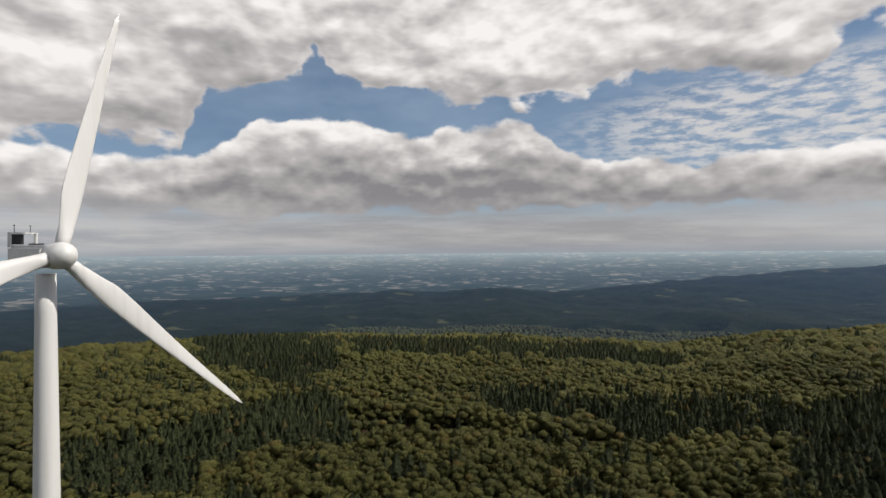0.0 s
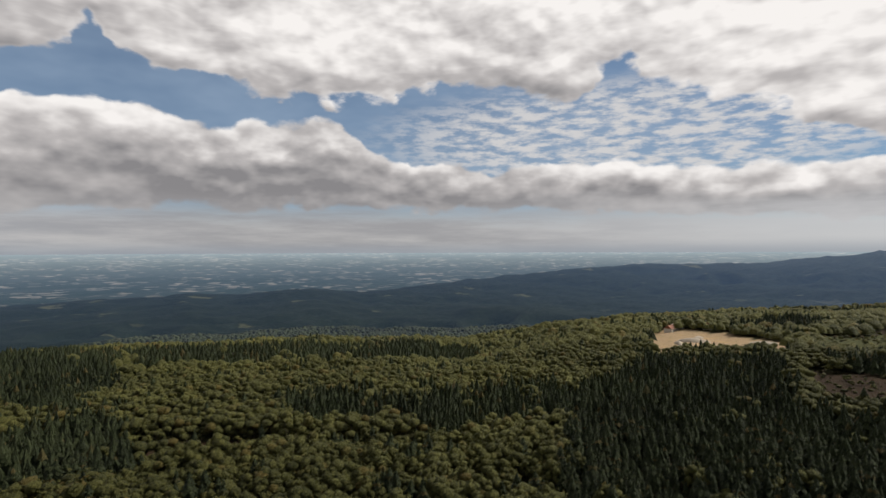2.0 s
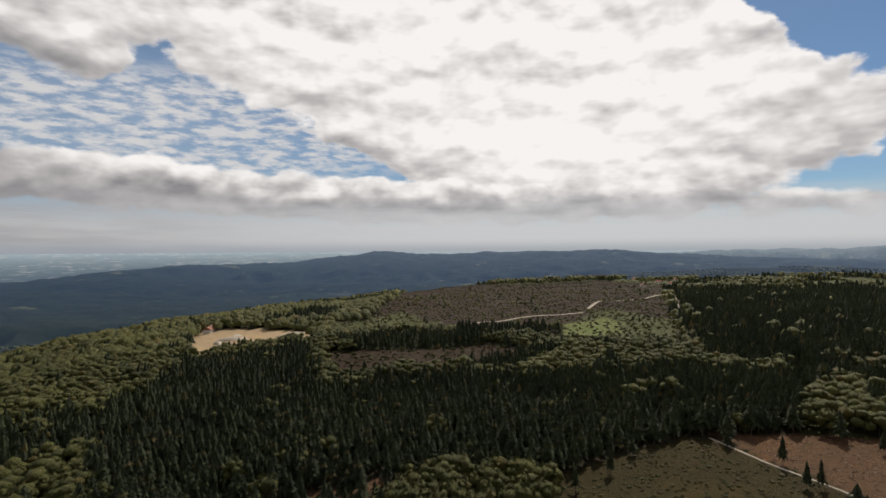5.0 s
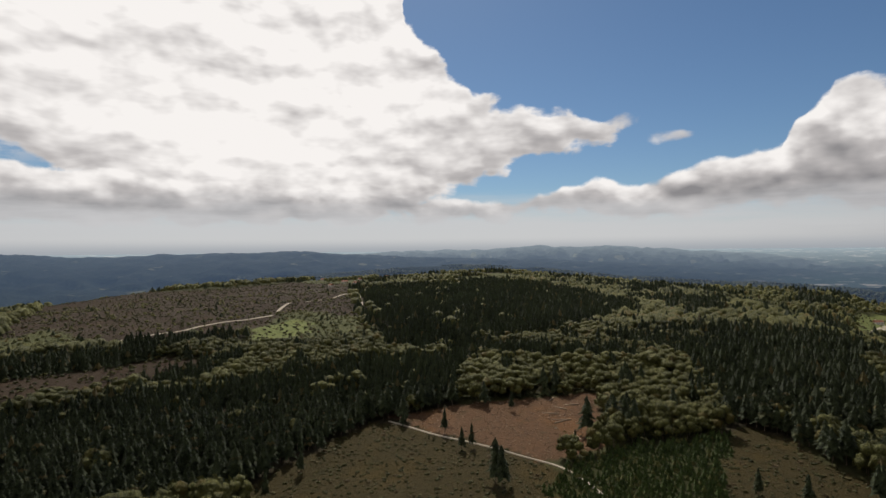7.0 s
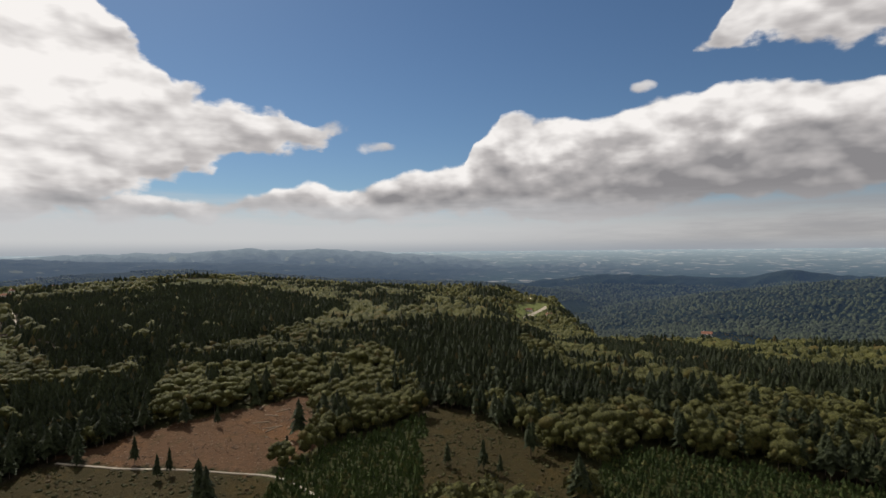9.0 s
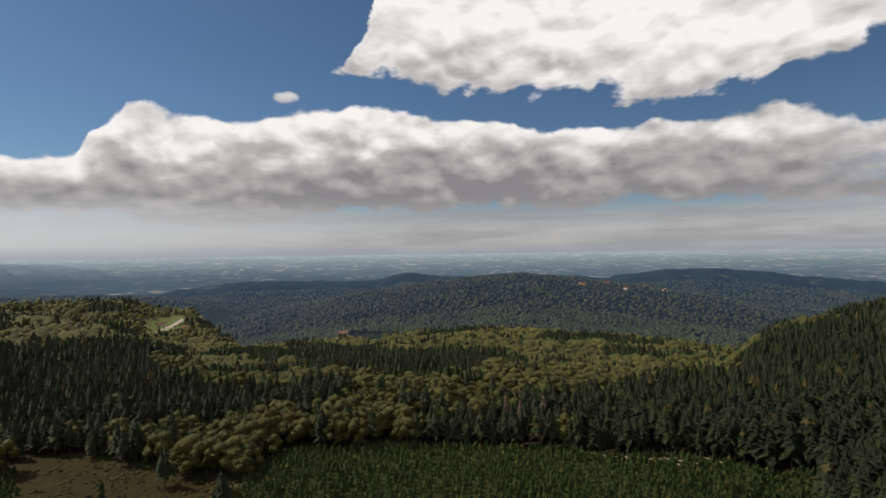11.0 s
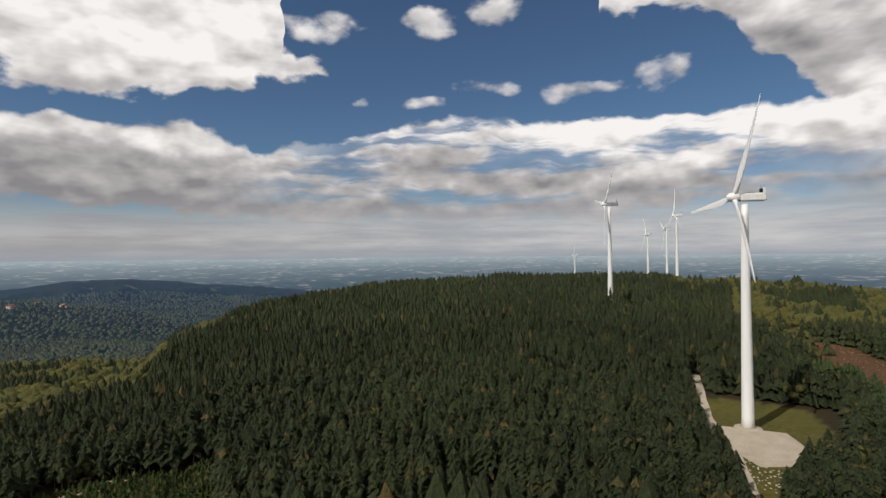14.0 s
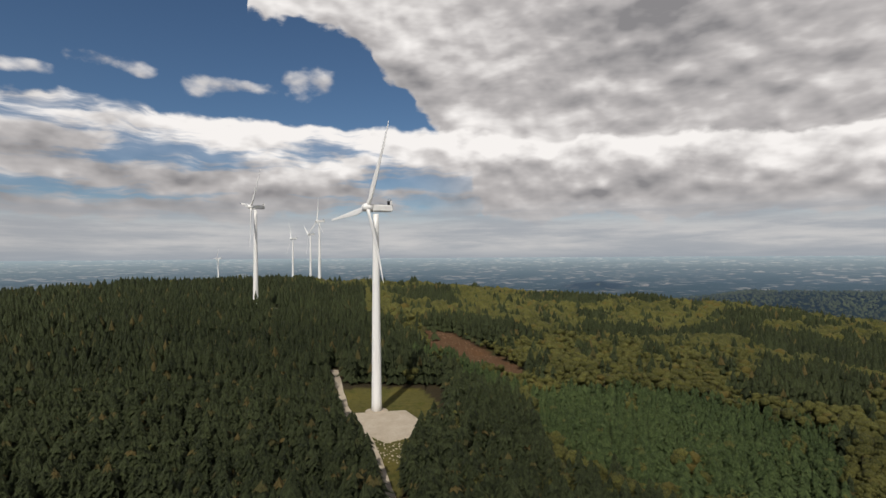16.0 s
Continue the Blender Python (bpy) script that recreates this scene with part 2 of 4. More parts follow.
def soil_colour(gr):
    """Ground cover by land use, stored on the sheet, broken up by tufts and bare spots."""
    att = gr.node("ShaderNodeAttribute")
    att.attribute_name = "cover"
    p = place(gr)
    tuft = gr.noise(p, 0.55, 6.0, 0.7)
    spot = gr.noise(p, 0.05, 5.0, 0.6)
    c = gr.mix(1.0, att.outputs[0], gr.mix(tuft, (0.35, 0.38, 0.35, 1), (1.65, 1.6, 1.5, 1)), "MULTIPLY")
    c = gr.mix(gr.fit(spot, 0.52, 0.68, 0, 0.5), c, gr.mix(1.0, c, (1.5, 1.3, 0.9, 1), "MULTIPLY"))
    return gr.mix(gr.fit(gr.noise(p, 0.17, 4.0), 0.55, 0.7, 0, 0.55), c, gr.mix(1.0, c, (0.55, 0.7, 0.5, 1), "MULTIPLY"))


SOIL, gr, bsdf = surface("land_cover", soil_colour, 0.95, 0.1)
bump(gr, bsdf, gr.noise(place(gr), 0.8, 6.0, 0.7), 1.0, 0.8)


def gravel_colour(gr):
    p = place(gr)
    c = gr.mix(gr.noise(p, 0.25, 6.0, 0.65), (0.25, 0.205, 0.15, 1), (0.50, 0.43, 0.34, 1))
    return gr.mix(gr.fit(gr.noise(p, 2.5, 3.0), 0.4, 0.75, 0, 0.4), c, (0.2, 0.17, 0.12, 1))


GRAVEL, gr, bsdf = surface("gravel", gravel_colour, 0.95, 0.15)
bump(gr, bsdf, gr.noise(place(gr), 5.0, 4.0), 0.6, 0.08)


def white_colour(gr):
    p = place(gr)
    streak = gr.noise(gr.vec("MULTIPLY", p, (0.9, 0.9, 0.06)), 1.0, 4.0)
    return gr.mix(gr.fit(streak, 0.45, 0.75, 0, 0.4), (0.70, 0.69, 0.67, 1), (0.56, 0.54, 0.50, 1))


WHITE, gr, bsdf = surface("white_coating", white_colour, 0.42, 0.5)
GREY, gr, bsdf = surface("grey_metal", lambda gr: gr.mix(gr.noise(place(gr), 1.2), (0.16, 0.16, 0.17, 1), (0.3, 0.3, 0.31, 1)), 0.5, 0.5)
BLACK, gr, bsdf = surface("dark_louvre", lambda gr: gr.mix(gr.noise(place(gr), 3.0), (0.015, 0.015, 0.017, 1), (0.04, 0.04, 0.045, 1)), 0.7, 0.3)


def far_colour(gr):
    """Woods, fields and hamlets of the far country."""
    p = place(gr)
    att = gr.node("ShaderNodeAttribute")
    att.attribute_name = "cover"
    fld = gr.node("ShaderNodeTexVoronoi", {"Vector": gr.vec("MULTIPLY", p, (0.026, 0.026, 0.0)), "Scale": 1.0, "Randomness": 1.0})
    pick = gr.node("ShaderNodeSeparateXYZ", {0: fld.outputs[1]})
    fields = gr.mix(gr.fit(pick.outputs[0], 0.72, 0.98), (0.03, 0.042, 0.03, 1), (0.19, 0.175, 0.14, 1))
    wood = gr.noise(p, 0.0035, 7.0, 0.7)
    plain = gr.mix(gr.fit(wood, 0.47, 0.56), fields, (0.022, 0.035, 0.022, 1))
    hill = gr.mix(gr.noise(p, 0.02, 8.0, 0.75), (0.004, 0.008, 0.006, 1), (0.024, 0.032, 0.017, 1))
    hill = gr.mix(gr.fit(gr.noise(p, 0.009, 4.0), 0.64, 0.68, 0, 0.7), hill, (0.085, 0.085, 0.045, 1))
    return gr.mix(gr.node("ShaderNodeSeparateColor", {0: att.outputs[0]}).outputs[0], hill, plain)


FAR, gr, bsdf = surface("far_country_haze_glow", far_colour, 0.95, 0.05)
bump(gr, bsdf, gr.noise(place(gr), 0.05, 7.0, 0.7), 0.8, 7.0)


def haze_glow(gr, bsdf):
    """The far backdrop's haze is put into its emission: more glow with distance."""
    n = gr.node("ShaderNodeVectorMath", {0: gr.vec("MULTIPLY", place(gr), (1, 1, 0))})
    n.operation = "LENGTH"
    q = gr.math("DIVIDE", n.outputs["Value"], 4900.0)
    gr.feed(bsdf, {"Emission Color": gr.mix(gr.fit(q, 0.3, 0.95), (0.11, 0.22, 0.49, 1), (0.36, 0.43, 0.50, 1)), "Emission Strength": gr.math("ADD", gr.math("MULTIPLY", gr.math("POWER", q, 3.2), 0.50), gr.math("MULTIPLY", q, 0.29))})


haze_glow(gr, bsdf)
# far crowns emit the same painted-in haze as the land below them
FAR_WOOD = foliage("far_leaves_haze_glow", (0.010, 0.014, 0.006), (0.062, 0.070, 0.026), (0.05, 0.045, 0.02), 0.12, 0.05)
haze_glow(Graph(FAR_WOOD.node_tree), FAR_WOOD.node_tree.nodes["Principled BSDF"])

# ---- the lie of the land ----
# azimuth in degrees clockwise from +y, counted from -50 to 310; heights are metres above z = 0
EYE = 100.0


def smooth(a, b, v):
    q = np.clip((v - a) / (b - a), 0, 1)
    return q * q * (3 - 2 * q)


def azimuth(x, y):
    a = np.degrees(np.arctan2(x, y))
    return np.where(a < -50, a + 360, a)


def knots(az, pairs):
    return np.interp(az, [p[0] for p in pairs], [p[1] for p in pairs])


def waves(x, y, size, seed):
    """Cheap rolling noise from -1 to 1."""
    rng = np.random.RandomState(seed)
    total, weight = 0, 0
    for k in range(9):
        ang, ph = rng.uniform(0, 6.283, 2)
        f = 6.283 / size * 1.5 ** (k // 3)
        w = 1 / 1.5 ** (k // 3)
        total = total + w * np.sin(f * (x * math.cos(ang) + y * math.sin(ang)) + ph + 1.3 * np.sin(f * 0.7 * (y * math.cos(ang) - x * math.sin(ang)) + ph * 2))
        weight += w
    return total / weight * 1.6


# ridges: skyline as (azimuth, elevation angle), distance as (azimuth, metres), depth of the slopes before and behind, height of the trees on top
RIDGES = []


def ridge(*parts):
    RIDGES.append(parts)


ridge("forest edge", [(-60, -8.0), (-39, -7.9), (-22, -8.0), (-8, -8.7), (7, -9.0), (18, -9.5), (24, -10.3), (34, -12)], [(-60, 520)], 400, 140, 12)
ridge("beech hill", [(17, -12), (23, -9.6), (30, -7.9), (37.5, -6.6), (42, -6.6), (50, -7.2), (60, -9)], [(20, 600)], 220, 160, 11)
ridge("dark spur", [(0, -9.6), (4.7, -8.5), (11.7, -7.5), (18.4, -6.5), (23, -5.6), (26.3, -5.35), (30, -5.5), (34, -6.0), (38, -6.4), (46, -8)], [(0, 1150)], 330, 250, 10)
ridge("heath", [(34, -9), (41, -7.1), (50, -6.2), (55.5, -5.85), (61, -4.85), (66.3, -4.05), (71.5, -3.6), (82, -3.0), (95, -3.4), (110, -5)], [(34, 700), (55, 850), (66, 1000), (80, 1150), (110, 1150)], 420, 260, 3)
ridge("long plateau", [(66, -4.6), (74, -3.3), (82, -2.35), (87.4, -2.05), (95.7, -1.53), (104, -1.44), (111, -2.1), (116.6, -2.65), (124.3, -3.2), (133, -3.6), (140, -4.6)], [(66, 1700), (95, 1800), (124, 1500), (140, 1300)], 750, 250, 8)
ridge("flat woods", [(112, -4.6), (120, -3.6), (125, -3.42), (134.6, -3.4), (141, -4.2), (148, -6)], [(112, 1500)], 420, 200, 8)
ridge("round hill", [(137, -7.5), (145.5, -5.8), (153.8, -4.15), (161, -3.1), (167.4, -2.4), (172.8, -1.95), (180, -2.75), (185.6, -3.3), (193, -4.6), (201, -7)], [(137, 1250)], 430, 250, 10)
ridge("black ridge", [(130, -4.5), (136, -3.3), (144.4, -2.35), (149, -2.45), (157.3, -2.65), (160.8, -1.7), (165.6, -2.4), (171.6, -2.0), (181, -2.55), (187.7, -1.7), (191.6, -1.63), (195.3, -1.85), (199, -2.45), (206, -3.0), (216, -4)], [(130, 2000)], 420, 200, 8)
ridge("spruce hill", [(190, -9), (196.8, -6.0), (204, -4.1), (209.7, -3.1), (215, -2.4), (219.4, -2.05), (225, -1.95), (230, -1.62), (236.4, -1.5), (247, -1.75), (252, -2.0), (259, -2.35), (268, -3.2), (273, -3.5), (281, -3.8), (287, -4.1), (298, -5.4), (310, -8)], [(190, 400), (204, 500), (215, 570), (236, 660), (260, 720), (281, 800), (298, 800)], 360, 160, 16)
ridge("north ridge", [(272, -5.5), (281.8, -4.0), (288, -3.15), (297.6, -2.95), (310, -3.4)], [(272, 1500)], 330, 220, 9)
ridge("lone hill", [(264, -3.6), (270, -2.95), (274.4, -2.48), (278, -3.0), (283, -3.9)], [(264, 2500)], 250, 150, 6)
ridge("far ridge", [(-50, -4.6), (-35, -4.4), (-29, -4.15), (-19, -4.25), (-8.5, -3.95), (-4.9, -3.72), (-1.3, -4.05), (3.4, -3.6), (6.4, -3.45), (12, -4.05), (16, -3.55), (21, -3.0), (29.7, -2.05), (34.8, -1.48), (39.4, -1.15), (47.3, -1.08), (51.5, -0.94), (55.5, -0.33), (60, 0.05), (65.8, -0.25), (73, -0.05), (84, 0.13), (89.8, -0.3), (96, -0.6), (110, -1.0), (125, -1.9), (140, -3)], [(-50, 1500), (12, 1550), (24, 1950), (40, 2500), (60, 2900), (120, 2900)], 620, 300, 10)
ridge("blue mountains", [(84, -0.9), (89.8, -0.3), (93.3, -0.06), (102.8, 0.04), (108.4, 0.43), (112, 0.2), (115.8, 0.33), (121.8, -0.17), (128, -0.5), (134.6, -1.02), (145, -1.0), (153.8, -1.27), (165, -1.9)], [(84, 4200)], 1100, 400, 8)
HOLLOW = [(0, -72), (250, -82), (400, -98), (520, -108), (800, -130), (1200, -143), (1700, -150), (2500, -140), (3300, -104), (4100, -62), (4900, -16), (5400, -10)]
PLATEAU = [(-50, -82), (-36, -84), (-15, -83), (10, -83), (24, -84), (36, -79), (60, -73), (100, -66), (130, -64), (165, -64), (200, -66), (250, -66), (280, -70), (310, -82)]
BRINK = [(-50, 340), (22, 320), (36, 520), (48, 780), (66, 1000), (90, 1300), (118, 1150), (132, 620), (141, 300), (190, 285), (205, 340), (215, 420), (260, 520), (300, 430), (310, 360)]
# where the near land ends and the far country begins
BORDER = [(-50, 760), (-44, 640), (18, 620), (30, 780), (42, 830), (55, 1050), (68, 1350), (78, 1450), (110, 1450), (124, 1350), (140, 1300), (144, 760), (190, 700), (200, 620), (225, 800), (262, 1000), (300, 900), (310, 760)]


# levelled ground round the turbines on the ridge: x, y, height, radius
LEVELS = [(-200, -66, 37.6, 24), (-398, -236, 58.5, 20)]


def ground(x, y, lift=False):
    """Height of the bare ground, or how far ridges lift it above the hollows."""
    x, y = np.asarray(x, float), np.asarray(y, float)
    r, az = np.hypot(x, y), azimuth(x, y)
    low = knots(r, HOLLOW)
    brink = knots(az, BRINK)
    q = smooth(brink * 0.75, brink * 1.55, r)
    base = knots(az, PLATEAU) * (1 - q) + low * q
    lifts = 0
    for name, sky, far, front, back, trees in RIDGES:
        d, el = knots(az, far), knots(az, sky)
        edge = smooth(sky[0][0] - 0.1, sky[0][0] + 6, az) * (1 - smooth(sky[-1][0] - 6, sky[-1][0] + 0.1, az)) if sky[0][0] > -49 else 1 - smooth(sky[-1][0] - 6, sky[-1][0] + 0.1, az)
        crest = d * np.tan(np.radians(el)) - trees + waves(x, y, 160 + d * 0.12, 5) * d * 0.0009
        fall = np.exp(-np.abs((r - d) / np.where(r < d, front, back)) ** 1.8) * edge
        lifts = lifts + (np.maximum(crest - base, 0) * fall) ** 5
    if lift:
        return lifts ** 0.2
    z = base + lifts ** 0.2
    z = z + waves(x, y, 140, 11) * np.clip(r / 260, 0, 2.2)
    z = z + EYE
    for cx, cy, level, rad in LEVELS:
        f = 1 - smooth(rad, rad * 1.9, np.hypot(x - cx, y - cy))
        z = z * (1 - f) + level * f
    return z

# ---- building helpers ----
def part(name, bm, material, parent, label=""):
    me = bpy.data.meshes.new(name)
    bm.to_mesh(me)
    bm.free()
    return mesh_part(name, me, material, parent, label)


def mesh_part(name, me, material, parent, label=""):
    me.materials.append(material)
    ob = new(name, me)
    ob.parent = parent
    if label:
        tagged(ob, label)
    return ob


def trimesh(name, verts, tris, smoothed=False):
    me = bpy.data.meshes.new(name)
    me.vertices.add(len(verts))
    me.vertices.foreach_set("co", np.asarray(verts, np.float32).ravel())
    n = len(tris)
    me.loops.add(n * 3)
    me.loops.foreach_set("vertex_index", np.asarray(tris, np.int32).ravel())
    me.polygons.add(n)
    me.polygons.foreach_set("loop_start", np.arange(0, n * 3, 3, dtype=np.int32))
    me.polygons.foreach_set("use_smooth", np.full(n, smoothed))
    me.update()
    me.validate()
    return me


# ---- land use: areas on the plan ----
AREAS = []


def area(kind, *corners):
    AREAS.append((kind, list(corners)))


area("spruce", (-154, 221), (-132, 237), (-94, 297), (-59, 306), (-33, 217), (-68, 209), (-87, 195), (-82, 175), (-123, 177))
area("spruce", (-363, 746), (-103, 534), (-80, 414), (-79, 309), (-118, 350), (-178, 397))
area("spruce", (-105, 543), (30, 545), (142, 532), (227, 518), (203, 452), (74, 459), (-71, 468))
area("spruce", (16, 296), (44, 314), (63, 281), (105, 282), (170, 273), (151, 216), (108, 224), (73, 228), (69, 260), (29, 248))
area("spruce", (151, 237), (268, 301), (332, 253), (236, 183), (235, 156), (260, 116), (167, 74), (166, 86), (164, 98), (148, 106), (114, 114), (95, 129), (100, 150), (130, 196))
area("spruce", (169, 259), (236, 267), (266, 199), (196, 140), (225, 87), (260, 36), (157, 22), (161, 39), (146, 90), (121, 70), (86, 113), (96, 154), (127, 194))
area("spruce", (343, 236), (393, 217), (400, 140), (369, 130), (317, 195))
area("spruce", (252, 151), (270, 102), (289, 55), (322, 1), (314, -62), (224, -37), (169, -2), (154, 13), (156, 37), (169, 51), (154, 75), (148, 88))
area("spruce", (899, 11), (937, -94), (863, -293), (513, -275), (389, -150), (337, -16), (446, -3))
area("spruce", (342, -156), (324, -202), (271, -272), (171, -189), (153, -118), (179, -132), (272, -172))
area("spruce", (331, -235), (265, -243), (161, -205), (93, -212), (101, -188), (132, -168), (158, -150), (173, -124))
area("spruce", (57, -179), (30, -207), (-4, -239), (-125, -398), (-173, -388), (-56, -125), (-49, -142), (-31, -161), (38, -149), (74, -137))
area("spruce", (403, -650), (195, -530), (79, -539), (54, -257), (125, -255))
area("spruce", (-2, -214), (-158, -314), (-326, -411), (-626, -292), (-129, -60), (-48, -93), (-48, -124), (-48, -143))
area("spruce", (-369, -456), (-472, -376), (-582, -270), (-359, -108), (-228, -10), (-172, -4), (-137, 29), (-83, -101))
area("blue_spruce", (-300, -90), (-331, -70), (-250, -13), (-286, 33), (-273, 105), (-244, 110), (-175, 81), (-148, 24), (-191, -4), (-228, -19))
area("spruce", (-507, 92), (-555, 180), (-479, 250), (-561, 293), (-607, 233), (-597, 151))
area("heath", (579, 348), (1660, 810), (993, 332), (1085, 209), (1113, 27), (558, 7), (489, 21), (480, 78), (434, 153), (420, 252))
area("heath", (325, 243), (346, 191), (389, 133), (355, 91), (298, 116), (255, 175))
area("scrub", (474, 95), (645, 80), (558, 7), (438, -3), (391, 17), (406, 97))
area("scrub", (444, 321), (561, 296), (470, 216), (393, 270))
area("meadow", (487, 103), (556, 69), (512, 43), (461, 79))
area("sand", (355, 409), (402, 442), (408, 384), (409, 306), (400, 290), (354, 313), (328, 342), (291, 324), (296, 339))
area("cut", (219, -11), (226, -52), (233, -104), (181, -84), (171, -68), (170, -43), (187, -29))
area("grass", (160, 41), (188, 19), (215, -2), (203, -17), (170, -47), (146, -59), (136, -54))
area("rows", (152, -57), (165, -77), (166, -122), (128, -98), (137, -46))
area("rows", (96, -136), (99, -155), (44, -176), (-36, -187), (-59, -174), (-58, -163), (93, -119))
area("grass", (173, -127), (176, -136), (114, -134), (97, -134), (96, -119), (144, -103))
area("rows", (18, -179), (-58, -176), (-47, -133), (59, -164))
area("cut", (105, 138), (126, 119), (153, 88), (145, 84))
area("meadow", (377, -768), (321, -750), (252, -705), (262, -688), (341, -715))
area("meadow", (796, -815), (828, -948), (746, -862), (693, -756), (658, -671))
area("meadow", (804, -953), (838, -1107), (765, -1034), (729, -912))
# grass of the turbine clearing: sunlight put into a brighter copy of the colour
area("lit_grass", (-258, -114), (-227, -94), (-247, -74), (-246, -62), (-203, -38), (-190, -49), (-138, -41), (-135, -46), (-197, -78))
area("cut", (-392, -102), (-397, -75), (-315, -17), (-300, -17), (-307, -38), (-347, -81))
area("grass", (-384, -227), (-399, -212), (-385, -207), (-374, -217))
area("cut", (-90, -103), (-102, -97), (-111, -85), (-114, -77), (-85, -99))
area("heath", (-48, 256), (-22, 260), (13, 249), (44, 236), (45, 226), (17, 234), (-35, 240))
# darkest soil under trees to pale sand
SOILS = {"mixed": (0.045, 0.045, 0.018), "spruce": (0.035, 0.028, 0.016), "blue_spruce": (0.05, 0.05, 0.02), "heath": (0.033, 0.021, 0.012), "scrub": (0.065, 0.068, 0.026),
         "meadow": (0.12, 0.135, 0.045), "sand": (0.33, 0.235, 0.145), "cut": (0.095, 0.052, 0.028), "grass": (0.036, 0.027, 0.009), "rows": (0.032, 0.034, 0.011), "lit_grass": (0.085, 0.078, 0.024)}
KINDS = list(SOILS)


def inside(x, y, poly):
    px, py = [p[0] for p in poly], [p[1] for p in poly]
    hit = np.zeros(x.shape, bool)
    near = (x >= min(px)) & (x <= max(px)) & (y >= min(py)) & (y <= max(py))
    if near.any():
        hit[near] = crossing(x[near], y[near], poly)
    return hit


def crossing(x, y, poly):
    hit = np.zeros(x.shape, bool)
    for (x0, y0), (x1, y1) in zip(poly, poly[1:] + poly[:1]):
        if y0 != y1:
            hit ^= ((y0 > y) != (y1 > y)) & (x < (x1 - x0) * (y - y0) / (y1 - y0) + x0)
    return hit


def use_of(x, y):
    """Land use of each place, as a number into KINDS; edges wander a little."""
    r = np.hypot(x, y)
    wob = np.clip(r / 200, 0.2, 4)
    x, y = x + waves(x, y, 23, 3) * 2.2 * wob, y + waves(x, y, 27, 4) * 2.2 * wob
    out = np.zeros(x.shape, int)
    az = azimuth(x, y)
    out[(waves(x, y, 210, 21) > 0.35) & (r > 300) & (az > 45)] = KINDS.index("spruce")
    out[(az > 200) & (az < 250) & (r < 620)] = KINDS.index("spruce")
    out[(az > 78) & (az < 112) & (r > 1000) & (r < 2300) & (waves(x, y, 300, 31) > -0.1)] = KINDS.index("scrub")
    for kind, poly in AREAS:
        hit = inside(x, y, poly)
        if kind in ("cut", "meadow", "grass", "sand"):
            hit |= inside(x * 1.07, y * 1.07, poly)
        if kind in ("rows", "grass"):
            hit |= (inside(x * 1.12, y * 1.12, poly) | inside(x * 1.25, y * 1.25, poly)) & (r < 190)
        out[hit] = KINDS.index(kind)
    return out


# ---- tracks on the plan: course, width ----
TRACKS = [
    ("track", "pale gravel track through the spruces", 3.8, [(-262, -112), (-226, -94), (-208, -84), (-192, -74), (-180, -65)]),
    ("track", "pale gravel track through the spruces", 4.0, [(-186, -69), (-173, -62), (-154, -52), (-130, -40), (-90, -22)]),
    ("path", "narrow sandy path across the clearing", 0.9, [(213, -9), (192, -24), (176, -39), (163, -49), (155, -57), (146, -60), (128, -62)]),
    ("road", "pale country road across the heath", 3.6, [(440, 235), (474, 199), (497, 178), (538, 155), (559, 118), (583, 95)]),
    ("road", "pale country road across the heath", 4.0, [(640, 99), (720, 95)]),
    ("road", "pale country road beside the dark wood", 3.6, [(719, 75), (818, 36), (890, 12), (760, 5), (642, 3), (527, -9), (435, -21)]),
    ("track", "pale forest track between trees", 3.0, [(60, 229), (77, 223), (92, 213)]),
    ("road", "pale farm road between fields", 9.0, [(640, -680), (692, -746), (751, -838), (790, -908)]),
]


def off_track(x, y, gap):
    """How far from every track, at least gap and half its width."""
    free = np.ones(x.shape, bool)
    for name, label, width, pts in TRACKS:
        for (x0, y0), (x1, y1) in zip(pts, pts[1:]):
            dx, dy = x1 - x0, y1 - y0
            q = np.clip(((x - x0) * dx + (y - y0) * dy) / (dx * dx + dy * dy), 0, 1)
            free &= np.hypot(x - x0 - q * dx, y - y0 - q * dy) > gap + width / 2
    return free


